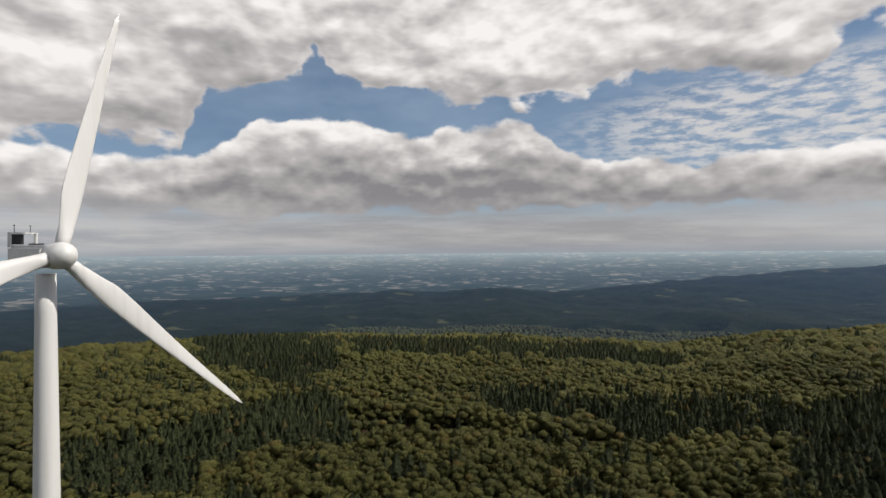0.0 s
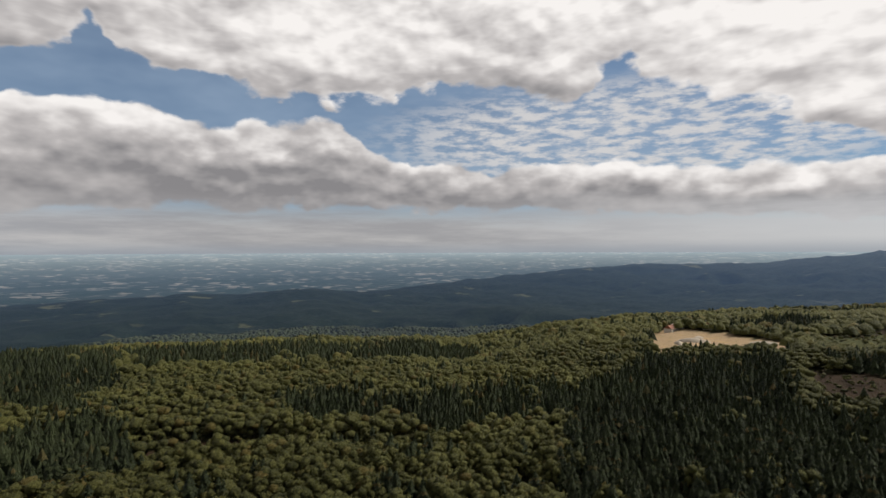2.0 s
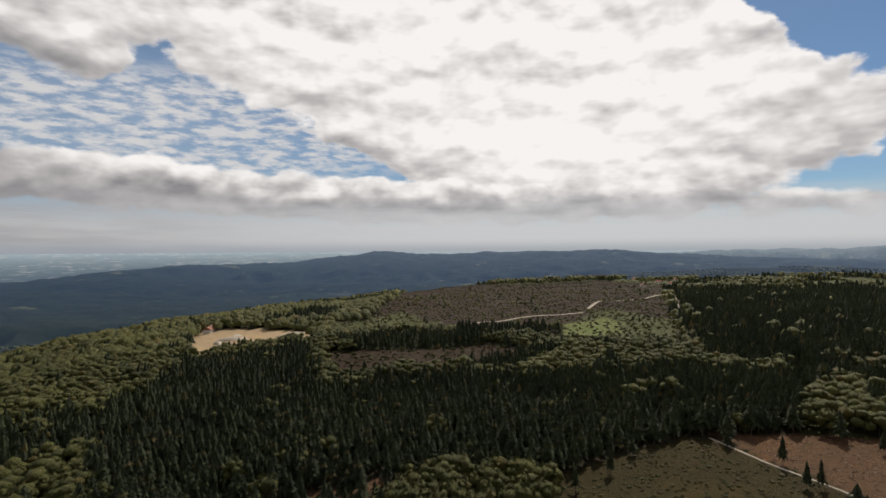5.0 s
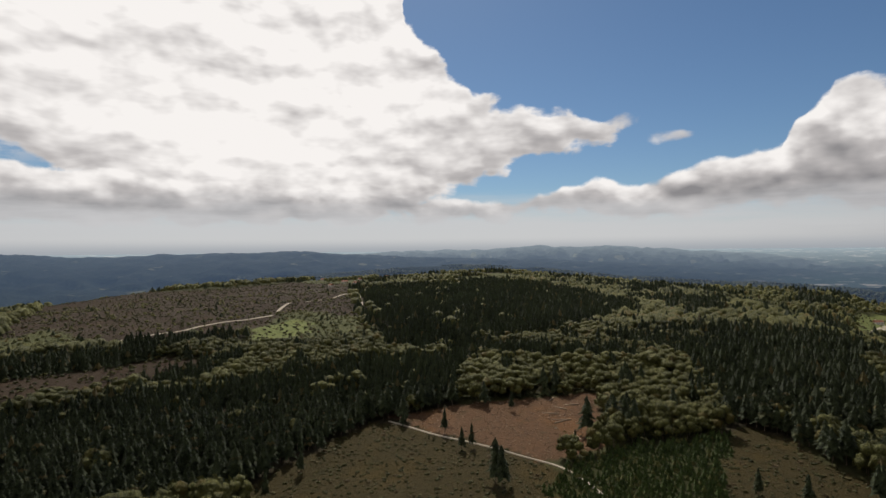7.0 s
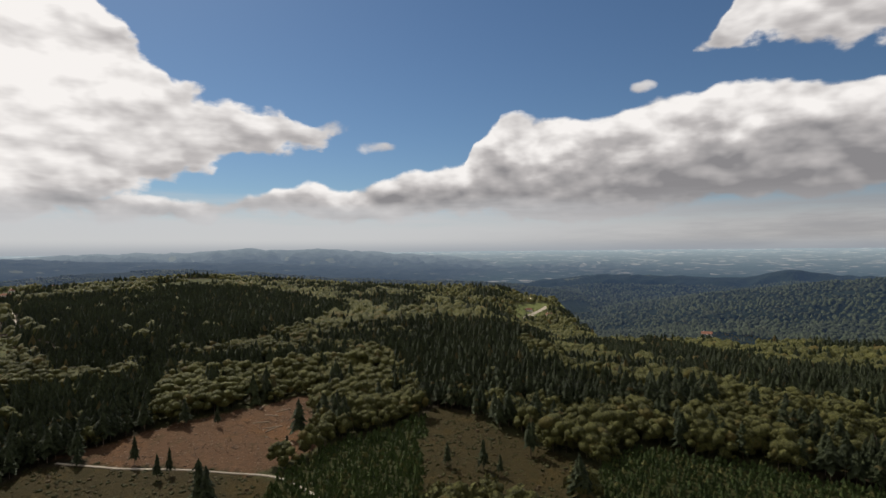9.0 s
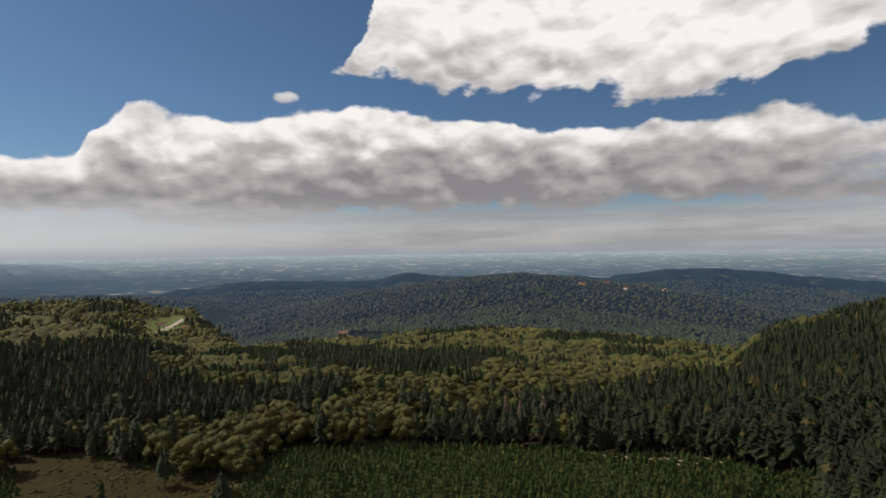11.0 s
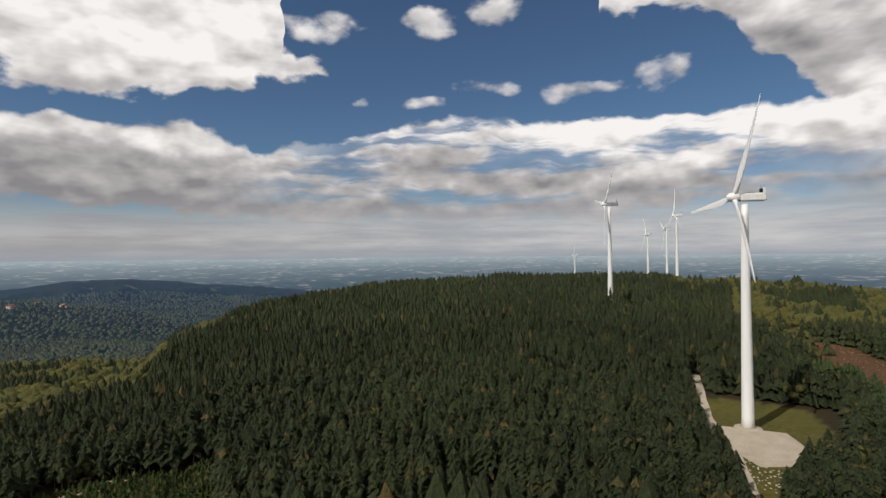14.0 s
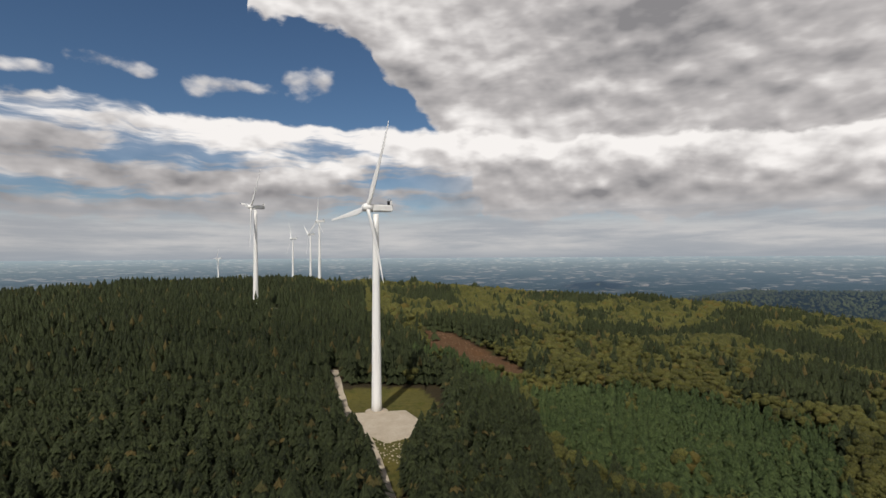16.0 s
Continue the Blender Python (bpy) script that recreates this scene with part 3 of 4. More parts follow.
# ---- the ground: one sheet from under the drone to the horizon ----
def sheet(steps, inner, outer, step, material, name, label, far=False):
    """A ring of land between two borders; steps run from 0 to 1 between them."""
    az = np.arange(-50, 310, step)
    q, aa = np.meshgrid(steps, az, indexing="ij")
    lo, hi = inner(aa), outer(aa)
    rr = lo * (hi / lo) ** q
    x, y = rr * np.sin(np.radians(aa)), rr * np.cos(np.radians(aa))
    z = ground(x, y)
    if far:
        flat = (1 - smooth(3, 16, ground(x, y, True))) * smooth(1500, 2100, rr)
        z = z + (waves(x, y, 90, 41) * 0.0014 + waves(x, y, 33, 42) * 0.0009 + waves(x, y, 280, 43) * 0.0016) * rr * smooth(0, 0.06, q) * (1 - flat * 0.93)
        # side valleys and spurs below the crests
        open_slope = smooth(0, 0.1, q) * (1 - flat)
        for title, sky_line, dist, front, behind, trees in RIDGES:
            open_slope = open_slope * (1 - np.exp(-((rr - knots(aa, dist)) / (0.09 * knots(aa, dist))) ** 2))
        z = z - np.abs(waves(x, y, 330, 44)) * 0.036 * rr * open_slope
    n, m = x.shape
    verts = np.stack([x, y, z], -1).reshape(-1, 3)
    i, j = np.meshgrid(np.arange(n - 1), np.arange(m), indexing="ij")
    a, b, c, d = i * m + j, i * m + (j + 1) % m, (i + 1) * m + (j + 1) % m, (i + 1) * m + j
    tris = np.concatenate([np.stack([a, c, b], -1).reshape(-1, 3), np.stack([a, d, c], -1).reshape(-1, 3)])
    me = trimesh(name, verts, tris, True)
    attr = me.color_attributes.new("cover", "FLOAT_COLOR", "POINT")
    if far:
        rgba = np.stack([flat, flat, flat, flat * 0 + 1], -1).reshape(-1, 4)
    else:
        table = np.array([SOILS[k] for k in KINDS])
        rgba = np.concatenate([table[use_of(x, y).ravel()], np.ones((x.size, 1))], 1)
    attr.data.foreach_set("color", rgba.astype(np.float32).ravel())
    me.materials.append(material)
    return tagged(new(name, me), label, "ground" if not far else "distance", kind="structure")


def border(az):
    return knots(az, BORDER)


sheet(np.concatenate([[-9.0, -2, -1, -0.4], np.linspace(0, 1, 165)]), lambda a: 112 + 0 * a, border, 0.5, SOIL, "ground", "rolling upland ground with heath, clearings and forest soil")
sheet(np.linspace(0, 1, 115), border, lambda a: 4950 + 0 * a, 0.5, FAR, "backdrop", "wooded ridges and distant farmed plain with added blue haze glow", True)

# ---- trees ----
def spruce_shape(rng, tiers, points, low=0.3):
    """Drooping whorls of branches, wide below and narrow on top, 1 m high and about 0.28 m wide."""
    verts, tris = [], []
    for k in range(tiers):
        q = k / max(tiers - 1, 1)
        z = low + (1 - low) * (q ** 0.9) * 0.92
        rad = (0.205 * (1 - q) ** 0.72 + 0.02) * rng.uniform(0.85, 1.12)
        lean = rng.uniform(-0.012, 0.012, 2)
        base = len(verts)
        verts.append((lean[0], lean[1], min(z + (1 - low) / tiers * 1.5, 1.0)))
        spin = rng.uniform(0, 6.28)
        for j in range(points * 2):
            a = spin + math.pi * j / points
            rr = rad * (rng.uniform(0.75, 1.25) if j % 2 == 0 else rng.uniform(0.50, 0.72))
            verts.append((lean[0] + rr * math.cos(a), lean[1] + rr * math.sin(a), z - (rad * 0.42 if j % 2 == 0 else 0.0) + rng.uniform(-0.01, 0.01)))
        for j in range(points * 2):
            tris.append((base, base + 1 + j, base + 1 + (j + 1) % (points * 2)))
    return np.array(verts), np.array(tris)


def cone_shape(rng, sides):
    a = np.arange(sides) * 6.283 / sides
    rr = 0.24 * rng.uniform(0.75, 1.2, sides)
    ring = np.stack([rr * np.cos(a), rr * np.sin(a), rng.uniform(0.1, 0.3, sides)], -1)
    return np.concatenate([ring, [[0, 0, 1]]]), np.array([(i, (i + 1) % sides, sides) for i in range(sides)])


def dome_shape(rng, sides):
    """A low rounded crown of few faces for woods far off."""
    a = np.arange(sides) * 6.283 / sides
    out = np.stack([np.cos(a), np.sin(a), a * 0], -1)
    lo = out * (0.42, 0.42, 0) * rng.uniform(0.8, 1.2, (sides, 1)) + (0, 0, 0.3)
    hi = out * (0.36, 0.36, 0) * rng.uniform(0.7, 1.2, (sides, 1)) + np.stack([a * 0, a * 0, rng.uniform(0.65, 0.85, sides)], -1)
    v = np.concatenate([lo, hi, [[0, 0, 1.0]]])
    t = []
    for i in range(sides):
        j = (i + 1) % sides
        t += [(i, j, sides + i), (j, sides + j, sides + i), (sides + i, sides + j, 2 * sides)]
    return v, np.array(t)


def ball(level):
    bm = bmesh.new()
    bmesh.ops.create_icosphere(bm, subdivisions=level, radius=1)
    v = np.array([p.co for p in bm.verts])
    t = np.array([[p.index for p in f.verts] for f in bm.faces])
    bm.free()
    return v, t


BALLS = {n: ball(n) for n in (1, 2)}


def lump(rng, level, centre, size, rough=0.2):
    v, t = BALLS[level]
    r = 1 + rng.uniform(-rough, rough, (len(v), 1))
    return v * r * size + centre, t


def beech_shape(rng, lumps, level, leaves=0):
    """A crown of uneven leaf clumps about 1 m high and wide, with gaps between and loose sprays outside."""
    vs, ts, n = [], [], 0
    parts = [lump(rng, level, (0, 0, 0.6), (0.36, 0.36, 0.32))] if lumps < 3 else []
    for k in range(lumps if lumps > 1 else 0):
        a, q = k * 2.4 + rng.uniform(-0.4, 0.4), (k + 0.5) / lumps
        rad = 0.33 * math.sin(math.pi * (0.25 + 0.7 * q)) * rng.uniform(0.7, 1.1)
        s = rng.uniform(0.15, 0.24)
        parts.append(lump(rng, level, (rad * math.cos(a), rad * math.sin(a), 0.34 + 0.48 * q), (s, s, s * 0.95)))
    for v, t in parts:
        vs.append(v)
        ts.append(t + n)
        n += len(v)
    if leaves:
        shell = np.concatenate(vs)
        pick = shell[rng.randint(0, len(shell), leaves)]
        out = pick - (0, 0, 0.55)
        c = pick + out * rng.uniform(-0.02, 0.2, (leaves, 1))
        u, w = rng.normal(size=(2, leaves, 3)) * (0.03 if leaves > 50 else 0.04)
        quad = np.stack([c - u - w, c + u - w * 0.4, c + w * 1.3, c - u * 0.7 + w], 1).reshape(-1, 3)
        i = np.arange(leaves)[:, None] * 4 + n
        vs.append(quad)
        ts.append(np.concatenate([i + [0, 1, 2], i + [0, 2, 3]]))
    return np.concatenate(vs), np.concatenate(ts)


def trunk_shape(sides=5):
    a = np.arange(sides) * 6.283 / sides
    ring = np.stack([np.cos(a), np.sin(a), a * 0], -1)
    v = np.concatenate([ring * (0.011, 0.011, 0) - (0, 0, 0.02), ring * (0.004, 0.004, 0) + (0, 0, 0.85)])
    t = [(i, (i + 1) % sides, sides + i) for i in range(sides)] + [((i + 1) % sides, sides + (i + 1) % sides, sides + i) for i in range(sides)]
    return v, np.array(t)


def planted(shapes, pos, high, wide, rng, name, smoothed=False):
    """Many trees in one mesh: each takes one of the shapes, turned and scaled."""
    pick = rng.randint(0, len(shapes), len(pos))
    spin = rng.uniform(0, 6.283, len(pos))
    vs, ts, n = [], [], 0
    for k, (v, t) in enumerate(shapes):
        s = np.where(pick == k)[0]
        if not len(s):
            continue
        c, sn = np.cos(spin[s])[:, None], np.sin(spin[s])[:, None]
        x = (v[None, :, 0] * c - v[None, :, 1] * sn) * wide[s][:, None] + pos[s, 0][:, None]
        y = (v[None, :, 0] * sn + v[None, :, 1] * c) * wide[s][:, None] + pos[s, 1][:, None]
        z = v[None, :, 2] * high[s][:, None] + pos[s, 2][:, None]
        vs.append(np.stack([x, y, z], -1).reshape(-1, 3))
        ts.append((t[None] + (np.arange(len(s)) * len(v))[:, None, None] + n).reshape(-1, 3))
        n += len(s) * len(v)
    return trimesh(name, np.concatenate(vs), np.concatenate(ts), smoothed)


rng = np.random.RandomState(7)


def scatter(inner, outer, gap):
    """Places on a jittered grid within a ring."""
    k = np.arange(-outer, outer, gap)
    x, y = np.meshgrid(k, k)
    x = x + rng.uniform(-0.42, 0.42, x.shape) * gap
    y = y + rng.uniform(-0.42, 0.42, y.shape) * gap
    r = np.hypot(x, y)
    keep = (r >= inner) & (r < outer)
    x, y = x[keep], y[keep]
    return x, y, use_of(x, y)


SHAPES = {
    ("spruce", 0): [spruce_shape(rng, 9, 5) for _ in range(8)], ("spruce", 1): [spruce_shape(rng, 4, 4, 0.14) for _ in range(8)],
    ("spruce", 2): [cone_shape(rng, 5) for _ in range(5)], ("spruce", 3): [cone_shape(rng, 4) for _ in range(4)],
    ("beech", 0): [beech_shape(rng, 8, 1, 90) for _ in range(8)], ("beech", 1): [beech_shape(rng, 5, 1, 8) for _ in range(8)],
    ("beech", 2): [dome_shape(rng, 5) for _ in range(6)], ("beech", 3): [dome_shape(rng, 4) for _ in range(5)],
}
CLEAR = [(-188, -62, 19), (-206, -70, 16), (-226, -68, 25), (-240, -60, 14), (-400, -238, 24), (-196, -56, 18)]
spruces, beeches, blues, bushes = {}, {}, {}, {}


def grow(level, inner, outer, gap_spruce, gap_beech, size=1.0):
    for species, gap in (("spruce", gap_spruce), ("beech", gap_beech)):
        x, y, use = scatter(inner, outer, gap)
        mixed = waves(x, y, 45, 51) + 0.5 * waves(x, y, 13, 52)
        az = azimuth(x, y)
        share = rng.uniform(0, 1, len(x))
        conifer = (use == KINDS.index("spruce")) | (use == KINDS.index("blue_spruce"))
        wild = use == 0
        heath = (use == KINDS.index("heath")) | (use == KINDS.index("scrub"))
        thin = np.where(use == KINDS.index("scrub"), 0.34, 0.16)
        grass = (use == KINDS.index("grass")) | (use == KINDS.index("cut"))
        if species == "spruce":
            keep = (conifer & (share > 0.05)) | (wild & (mixed > 0.55) & (share > 0.2)) | (heath & (share < 0.008)) | (grass & (share < 0.008))
        else:
            keep = (wild & (mixed <= 0.62) & (share > 0.06)) | (conifer & (share < 0.03)) | (heath & (share < thin))
        keep &= off_track(x, y, 2.2) & (off_track(x * 1.05, y * 1.05, 0.5) | (np.hypot(x, y) > 300))
        for cx, cy, cr in CLEAR:
            keep &= np.hypot(x - cx, y - cy) > cr
        x, y, use, heath = x[keep], y[keep], use[keep], heath[keep]
        pos = np.stack([x, y, ground(x, y) - 0.15], -1)
        if species == "spruce":
            h = (np.where(az[keep] < 100, 9.5, np.where(az[keep] > 195, 13.0, 11.5)) + 1.8 * waves(x, y, 120, 61) + rng.uniform(-2.5, 3.0, len(x)))
            young = use == KINDS.index("blue_spruce")
            h = np.where(young, h * 0.62, h) * np.where(heath, 0.55, 1.0) * size ** 0.5
            wd = h * rng.uniform(1.05, 1.45, len(x)) * np.where(young, 1.25, 1.0) * size ** 0.6
            spruces[level] = (pos[~young], h[~young], wd[~young])
            blues[level] = (pos[young], h[young], wd[young])
        else:
            h = (8.6 + 1.8 * waves(x, y, 90, 62) + rng.uniform(-2.0, 2.5, len(x))) * size ** 0.4
            h = np.where(heath, rng.uniform(1.2, 3.6, len(x)) * size ** 0.4, h)
            wd = h * rng.uniform(0.85, 1.2, len(x)) * (1.22 if level in (1, 2) else 1.0) * size ** 0.6 * np.where(heath, 1.2, 1.0)
            beeches[level] = (pos, h, wd)


grow(0, 118, 235, 3.7, 4.9)
grow(1, 235, 450, 3.8, 5.0)
grow(2, 450, 900, 4.6, 6.0)
grow(3, 900, 2100, 9.5, 12.0, 1.25)
grow(4, 0, 118, 6.0, 9.0, 1.3)
# woods beyond the border stand in the hazy far country
far_pos, far_h, far_w = {}, {}, {}
for store, key in ((spruces, "spruce"), (beeches, "beech")):
    rows = []
    for level in (2, 3):
        pos, h, wd = store[level]
        out = np.hypot(pos[:, 0], pos[:, 1]) > border(azimuth(pos[:, 0], pos[:, 1]))
        bearing = azimuth(pos[:, 0], pos[:, 1])
        keep = out & (np.hypot(pos[:, 0], pos[:, 1]) < np.where(bearing < 60, 900, 1750))
        rows.append((pos[keep], h[keep] * 0.5, wd[keep] * 0.7))
        store[level] = (pos[~out], h[~out], wd[~out])
    far_pos[key], far_h[key], far_w[key] = (np.concatenate(c) for c in zip(*rows))
# lone spruces on the felled ground
lone_xy = np.array([(192, -28), (174, -31), (175, -34.5), (160, -39), (162, -65), (204, -14), (211, -15), (172, 20), (157, 28), (125, -99), (117, -106), (111, -107), (211, -58), (229, -39)], float)
LONE = (np.stack([lone_xy[:, 0], lone_xy[:, 1], ground(lone_xy[:, 0], lone_xy[:, 1]) - 0.15], -1), rng.uniform(6.5, 10, len(lone_xy)), rng.uniform(6, 9, len(lone_xy)))
for store, species, material, title, label in (
        (spruces, "spruce", SPRUCE, "spruce_forest", "dense dark green spruce forest covering the slopes"),
        (blues, "spruce", BLUE, "young_spruce_stand", "stand of young blue-green spruces on the slope"),
        (beeches, "beech", BEECH, "beech_forest", "olive green beech woods with rounded crowns")):
    top = tagged(new(title), label, "forest", kind="stuff")
    for level in sorted(store):
        pos, h, wd = store[level]
        if not len(pos):
            continue
        if level == 0 and title != "young_spruce_stand":
            r = np.hypot(pos[:, 0], pos[:, 1])
            order = np.argsort(r)
            near = np.zeros(len(r), bool)
            near[order[r[order] > 128][:300]] = True
            singles = (pos[near], h[near], wd[near])
            pos, h, wd = pos[~near], h[~near], wd[~near]
            if species == "spruce":
                single_spruces = singles
            else:
                single_beeches = singles
            if species == "spruce":
                single_spruces = tuple(np.concatenate([a, b]) for a, b in zip(single_spruces, LONE))
        shapes = SHAPES[(species, {4: 2}.get(level, level))]
        mesh_part("crowns", planted(shapes, pos, h, wd, rng, "crowns", species == "beech"), material, top)
        if level < 2:
            r = np.hypot(pos[:, 0], pos[:, 1]) < 340
            mesh_part("trunks", planted([trunk_shape(4)], pos[r], h[r], h[r], rng, "trunks"), BARK, top)


woods = tagged(new("far_woods"), "dark woods on the distant slopes with added haze glow", "forest", kind="stuff")
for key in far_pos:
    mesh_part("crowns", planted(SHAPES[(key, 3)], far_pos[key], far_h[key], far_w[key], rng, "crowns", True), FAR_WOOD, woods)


def single_trees(name, label, shapes, singles, material, group):
    """The trees that can be picked out one by one."""
    made = []
    for k, (v, t) in enumerate(shapes):
        tree = tagged(new(name), label, "tree", group)
        mesh_part("trunk", trimesh("trunk", *trunk_shape(7)), BARK, tree)
        mesh_part("crown", trimesh("crown", v, t, name == "beech_tree"), material, tree)
        made.append(tree)
    for n, (p, h, wd) in enumerate(zip(*singles)):
        m = Matrix.Translation(p) @ Matrix.Rotation(rng.uniform(0, 6.283), 4, "Z")
        tree = made[n] if n < len(made) else copy_thing(made[n % len(made)], m)
        tree.matrix_basis = m @ Matrix.Diagonal((wd, wd, h, 1))


single_trees("spruce_tree", "tall dark green spruce with bare lower trunk", [spruce_shape(rng, 14, 7) for _ in range(8)], single_spruces, SPRUCE, "spruces below the drone")
single_trees("beech_tree", "rounded olive green beech in full leaf", [beech_shape(rng, 12, 1, 330) for _ in range(8)], single_beeches, BEECH, "beeches below the drone")

# ---- wind turbines ----
def lathe(rings, sides=32, cap=True):
    """A round body from (radius, height) rings."""
    bm = bmesh.new()
    rows = [[bm.verts.new((r * math.cos(a), r * math.sin(a), z)) for a in [2 * math.pi * j / sides for j in range(sides)]] for r, z in rings]
    for lo, hi in zip(rows, rows[1:]):
        for j in range(sides):
            bm.faces.new((lo[j], lo[(j + 1) % sides], hi[(j + 1) % sides], hi[j])).smooth = True
    if cap:
        bm.faces.new(rows[-1])
        bm.faces.new(rows[0][::-1])
    return bm


def box(size, centre=(0, 0, 0), bevel=0.0, segments=2):
    bm = bmesh.new()
    bmesh.ops.create_cube(bm, size=1)
    bmesh.ops.transform(bm, matrix=Matrix.Translation(centre) @ Matrix.Diagonal((*size, 1)), verts=bm.verts)
    if bevel:
        bmesh.ops.bevel(bm, geom=bm.edges[:], offset=bevel, segments=segments, affect="EDGES")
    return bm


def blade_mesh(length):
    """A twisted, tapered blade along +z; its root is round, its flat faces along the wind (y)."""
    bm = bmesh.new()
    rows, n = [], 20
    for k in range(27):
        q = k / 26
        z = 1.1 + (length - 1.1) * q
        chord = np.interp(q, [0, 0.04, 0.2, 0.3, 0.6, 0.9, 0.98, 1], [1.7, 1.75, 3.0, 2.85, 1.85, 0.95, 0.55, 0.12])
        thick = np.interp(q, [0, 0.04, 0.2, 0.4, 1], [1.7, 1.65, 0.9, 0.5, 0.06])
        twist = radians(np.interp(q, [0, 0.15, 0.5, 1], [16, 14, 5, 0]))
        off = np.interp(q, [0, 0.05, 0.2, 1], [0, 0, -0.32, -0.12])
        row = []
        for j in range(n):
            a = 2 * math.pi * j / n
            x = chord * 0.5 * math.cos(a) + off * (chord - 1.6 if q > 0.05 else 0) * 0.5
            y = thick * 0.5 * math.sin(a) * (1 if q < 0.05 else (0.72 - 0.38 * math.cos(a - math.pi)))
            row.append(bm.verts.new((x * math.cos(twist) - y * math.sin(twist), x * math.sin(twist) + y * math.cos(twist) - 1.0 * q * q, z)))
        rows.append(row)
    for lo, hi in zip(rows, rows[1:]):
        for j in range(n):
            bm.faces.new((lo[j], lo[(j + 1) % n], hi[(j + 1) % n], hi[j])).smooth = True
    bm.faces.new(rows[-1])
    bm.faces.new(rows[0][::-1])
    return bm


HUB, BLADE = 82.0, 36.2


def turbine(label, yaw, phase):
    """A three-bladed turbine; at yaw 0 it faces -y. The phase turns the rotor."""
    top = tagged(new("wind_turbine"), label, "wind turbine", "turbines of the wind farm")
    face = Matrix.Rotation(radians(yaw), 4, "Z")
    rings = [(2.08 - 0.92 * (k / 16) ** 1.1, -1.5 + (HUB - 0.7) * k / 16) for k in range(17)]
    tower = part("tower", lathe(rings, 40), WHITE, top, "tapered white steel tower")
    door = part("door", box((0.9, 0.12, 2.1), (0, -2.1, 1.6), 0.03), GREY, tower, "grey steel tower door")
    foot = part("base", lathe([(4.6, -2.5), (4.6, 0.1), (4.3, 0.3), (2.5, 0.42)], 40), GRAVEL, top, "round concrete foundation")
    # machine house with its open rear frame
    bm = box((3.2, 9.2, 3.3), (0, 2.6, 0.0), 0.45, 3)
    for v in bm.verts:
        if v.co.y > 5 and v.co.z < 0:
            v.co.z *= 0.72
        if v.co.y < -1:
            v.co.x *= 0.86
            v.co.z *= 0.88
    nacelle = part("nacelle", bm, WHITE, top, "white nacelle housing")
    nacelle.matrix_basis = Matrix.Translation((0, 0, HUB)) @ face
    cooler = bmesh.new()
    for sx in (-1.55, 1.55):
        b = box((0.22, 0.7, 1.9), (sx, 6.3, 2.3), 0.04)
        b.to_mesh(tmp := bpy.data.meshes.new("t"))
        cooler.from_mesh(tmp)
        b.free()
    b = box((3.4, 0.7, 0.2), (0, 6.3, 3.3), 0.04)
    b.to_mesh(tmp := bpy.data.meshes.new("t"))
    cooler.from_mesh(tmp)
    b.free()
    part("cooler_frame", cooler, WHITE, nacelle, "white frame of the roof cooler")
    part("radiator", box((1.5, 0.4, 1.4), (-0.7, 6.3, 2.45), 0.03), BLACK, nacelle, "black cooler grille")
    part("hatch", box((1.2, 1.8, 0.25), (0, 2.5, 1.72), 0.06), GREY, nacelle, "grey roof hatch")
    for sx in (-1.0, 0.9):
        mast = part("wind_vane", lathe([(0.05, 3.4), (0.04, 4.3), (0.12, 4.32), (0.12, 4.45)], 8), GREY, nacelle)
        mast.location = (sx, 6.3, 0)
    rotor = part("hub", lathe([(1.45, -1.6), (1.72, -1.0), (1.75, 0.4), (1.6, 1.3), (1.2, 2.0), (0.6, 2.4), (0.08, 2.52)], 32), WHITE, top, "rounded white rotor hub")
    rotor.matrix_basis = Matrix.Translation((0, 0, HUB)) @ face @ Matrix.Translation((0, -3.6, 0.15)) @ Matrix.Rotation(radians(90 - 5), 4, "X")
    for k in range(3):
        bl = part("blade", blade_mesh(BLADE), WHITE, rotor, "slender white rotor blade")
        bl.matrix_basis = Matrix.Rotation(radians(phase + 120 * k), 4, "Z") @ Matrix.Rotation(radians(-90), 4, "X")
    return top


def stand(az, d, yaw, phase, label, up=None):
    x, y = d * math.sin(radians(az)), d * math.cos(radians(az))
    z = float(ground(x, y)) if up is None else up
    ob = turbine(label, yaw, phase)
    ob.matrix_basis = Matrix.Translation((x, y, z))
    return ob


stand(-36.25, 89.0, 60, -14, "tall white wind turbine close by, rising out of the forest", EYE - HUB - 0.2)
stand(251.2, 221.0, 45, -25, "tall white wind turbine on a gravel pad in a clearing")
stand(239.15, 462.0, 45, -40, "white wind turbine standing among spruces on the ridge")
stand(245.4, 760.0, 45, 0, "distant white wind turbine beyond the wooded crest", EYE - HUB + 49)
stand(244.5, 980.0, 45, 60, "distant white wind turbine beyond the wooded crest", EYE - HUB + 40)
stand(242.75, 1080.0, 45, 30, "distant white wind turbine beyond the wooded crest", EYE - HUB + 35.5)
stand(235.7, 1500.0, 45, 90, "small far-off white wind turbine behind the hill", EYE - HUB - 2)

# ---- tracks, pads and what stands on them ----
def on_ground(x, y, up=0.0):
    return (x, y, float(ground(x, y)) + up)


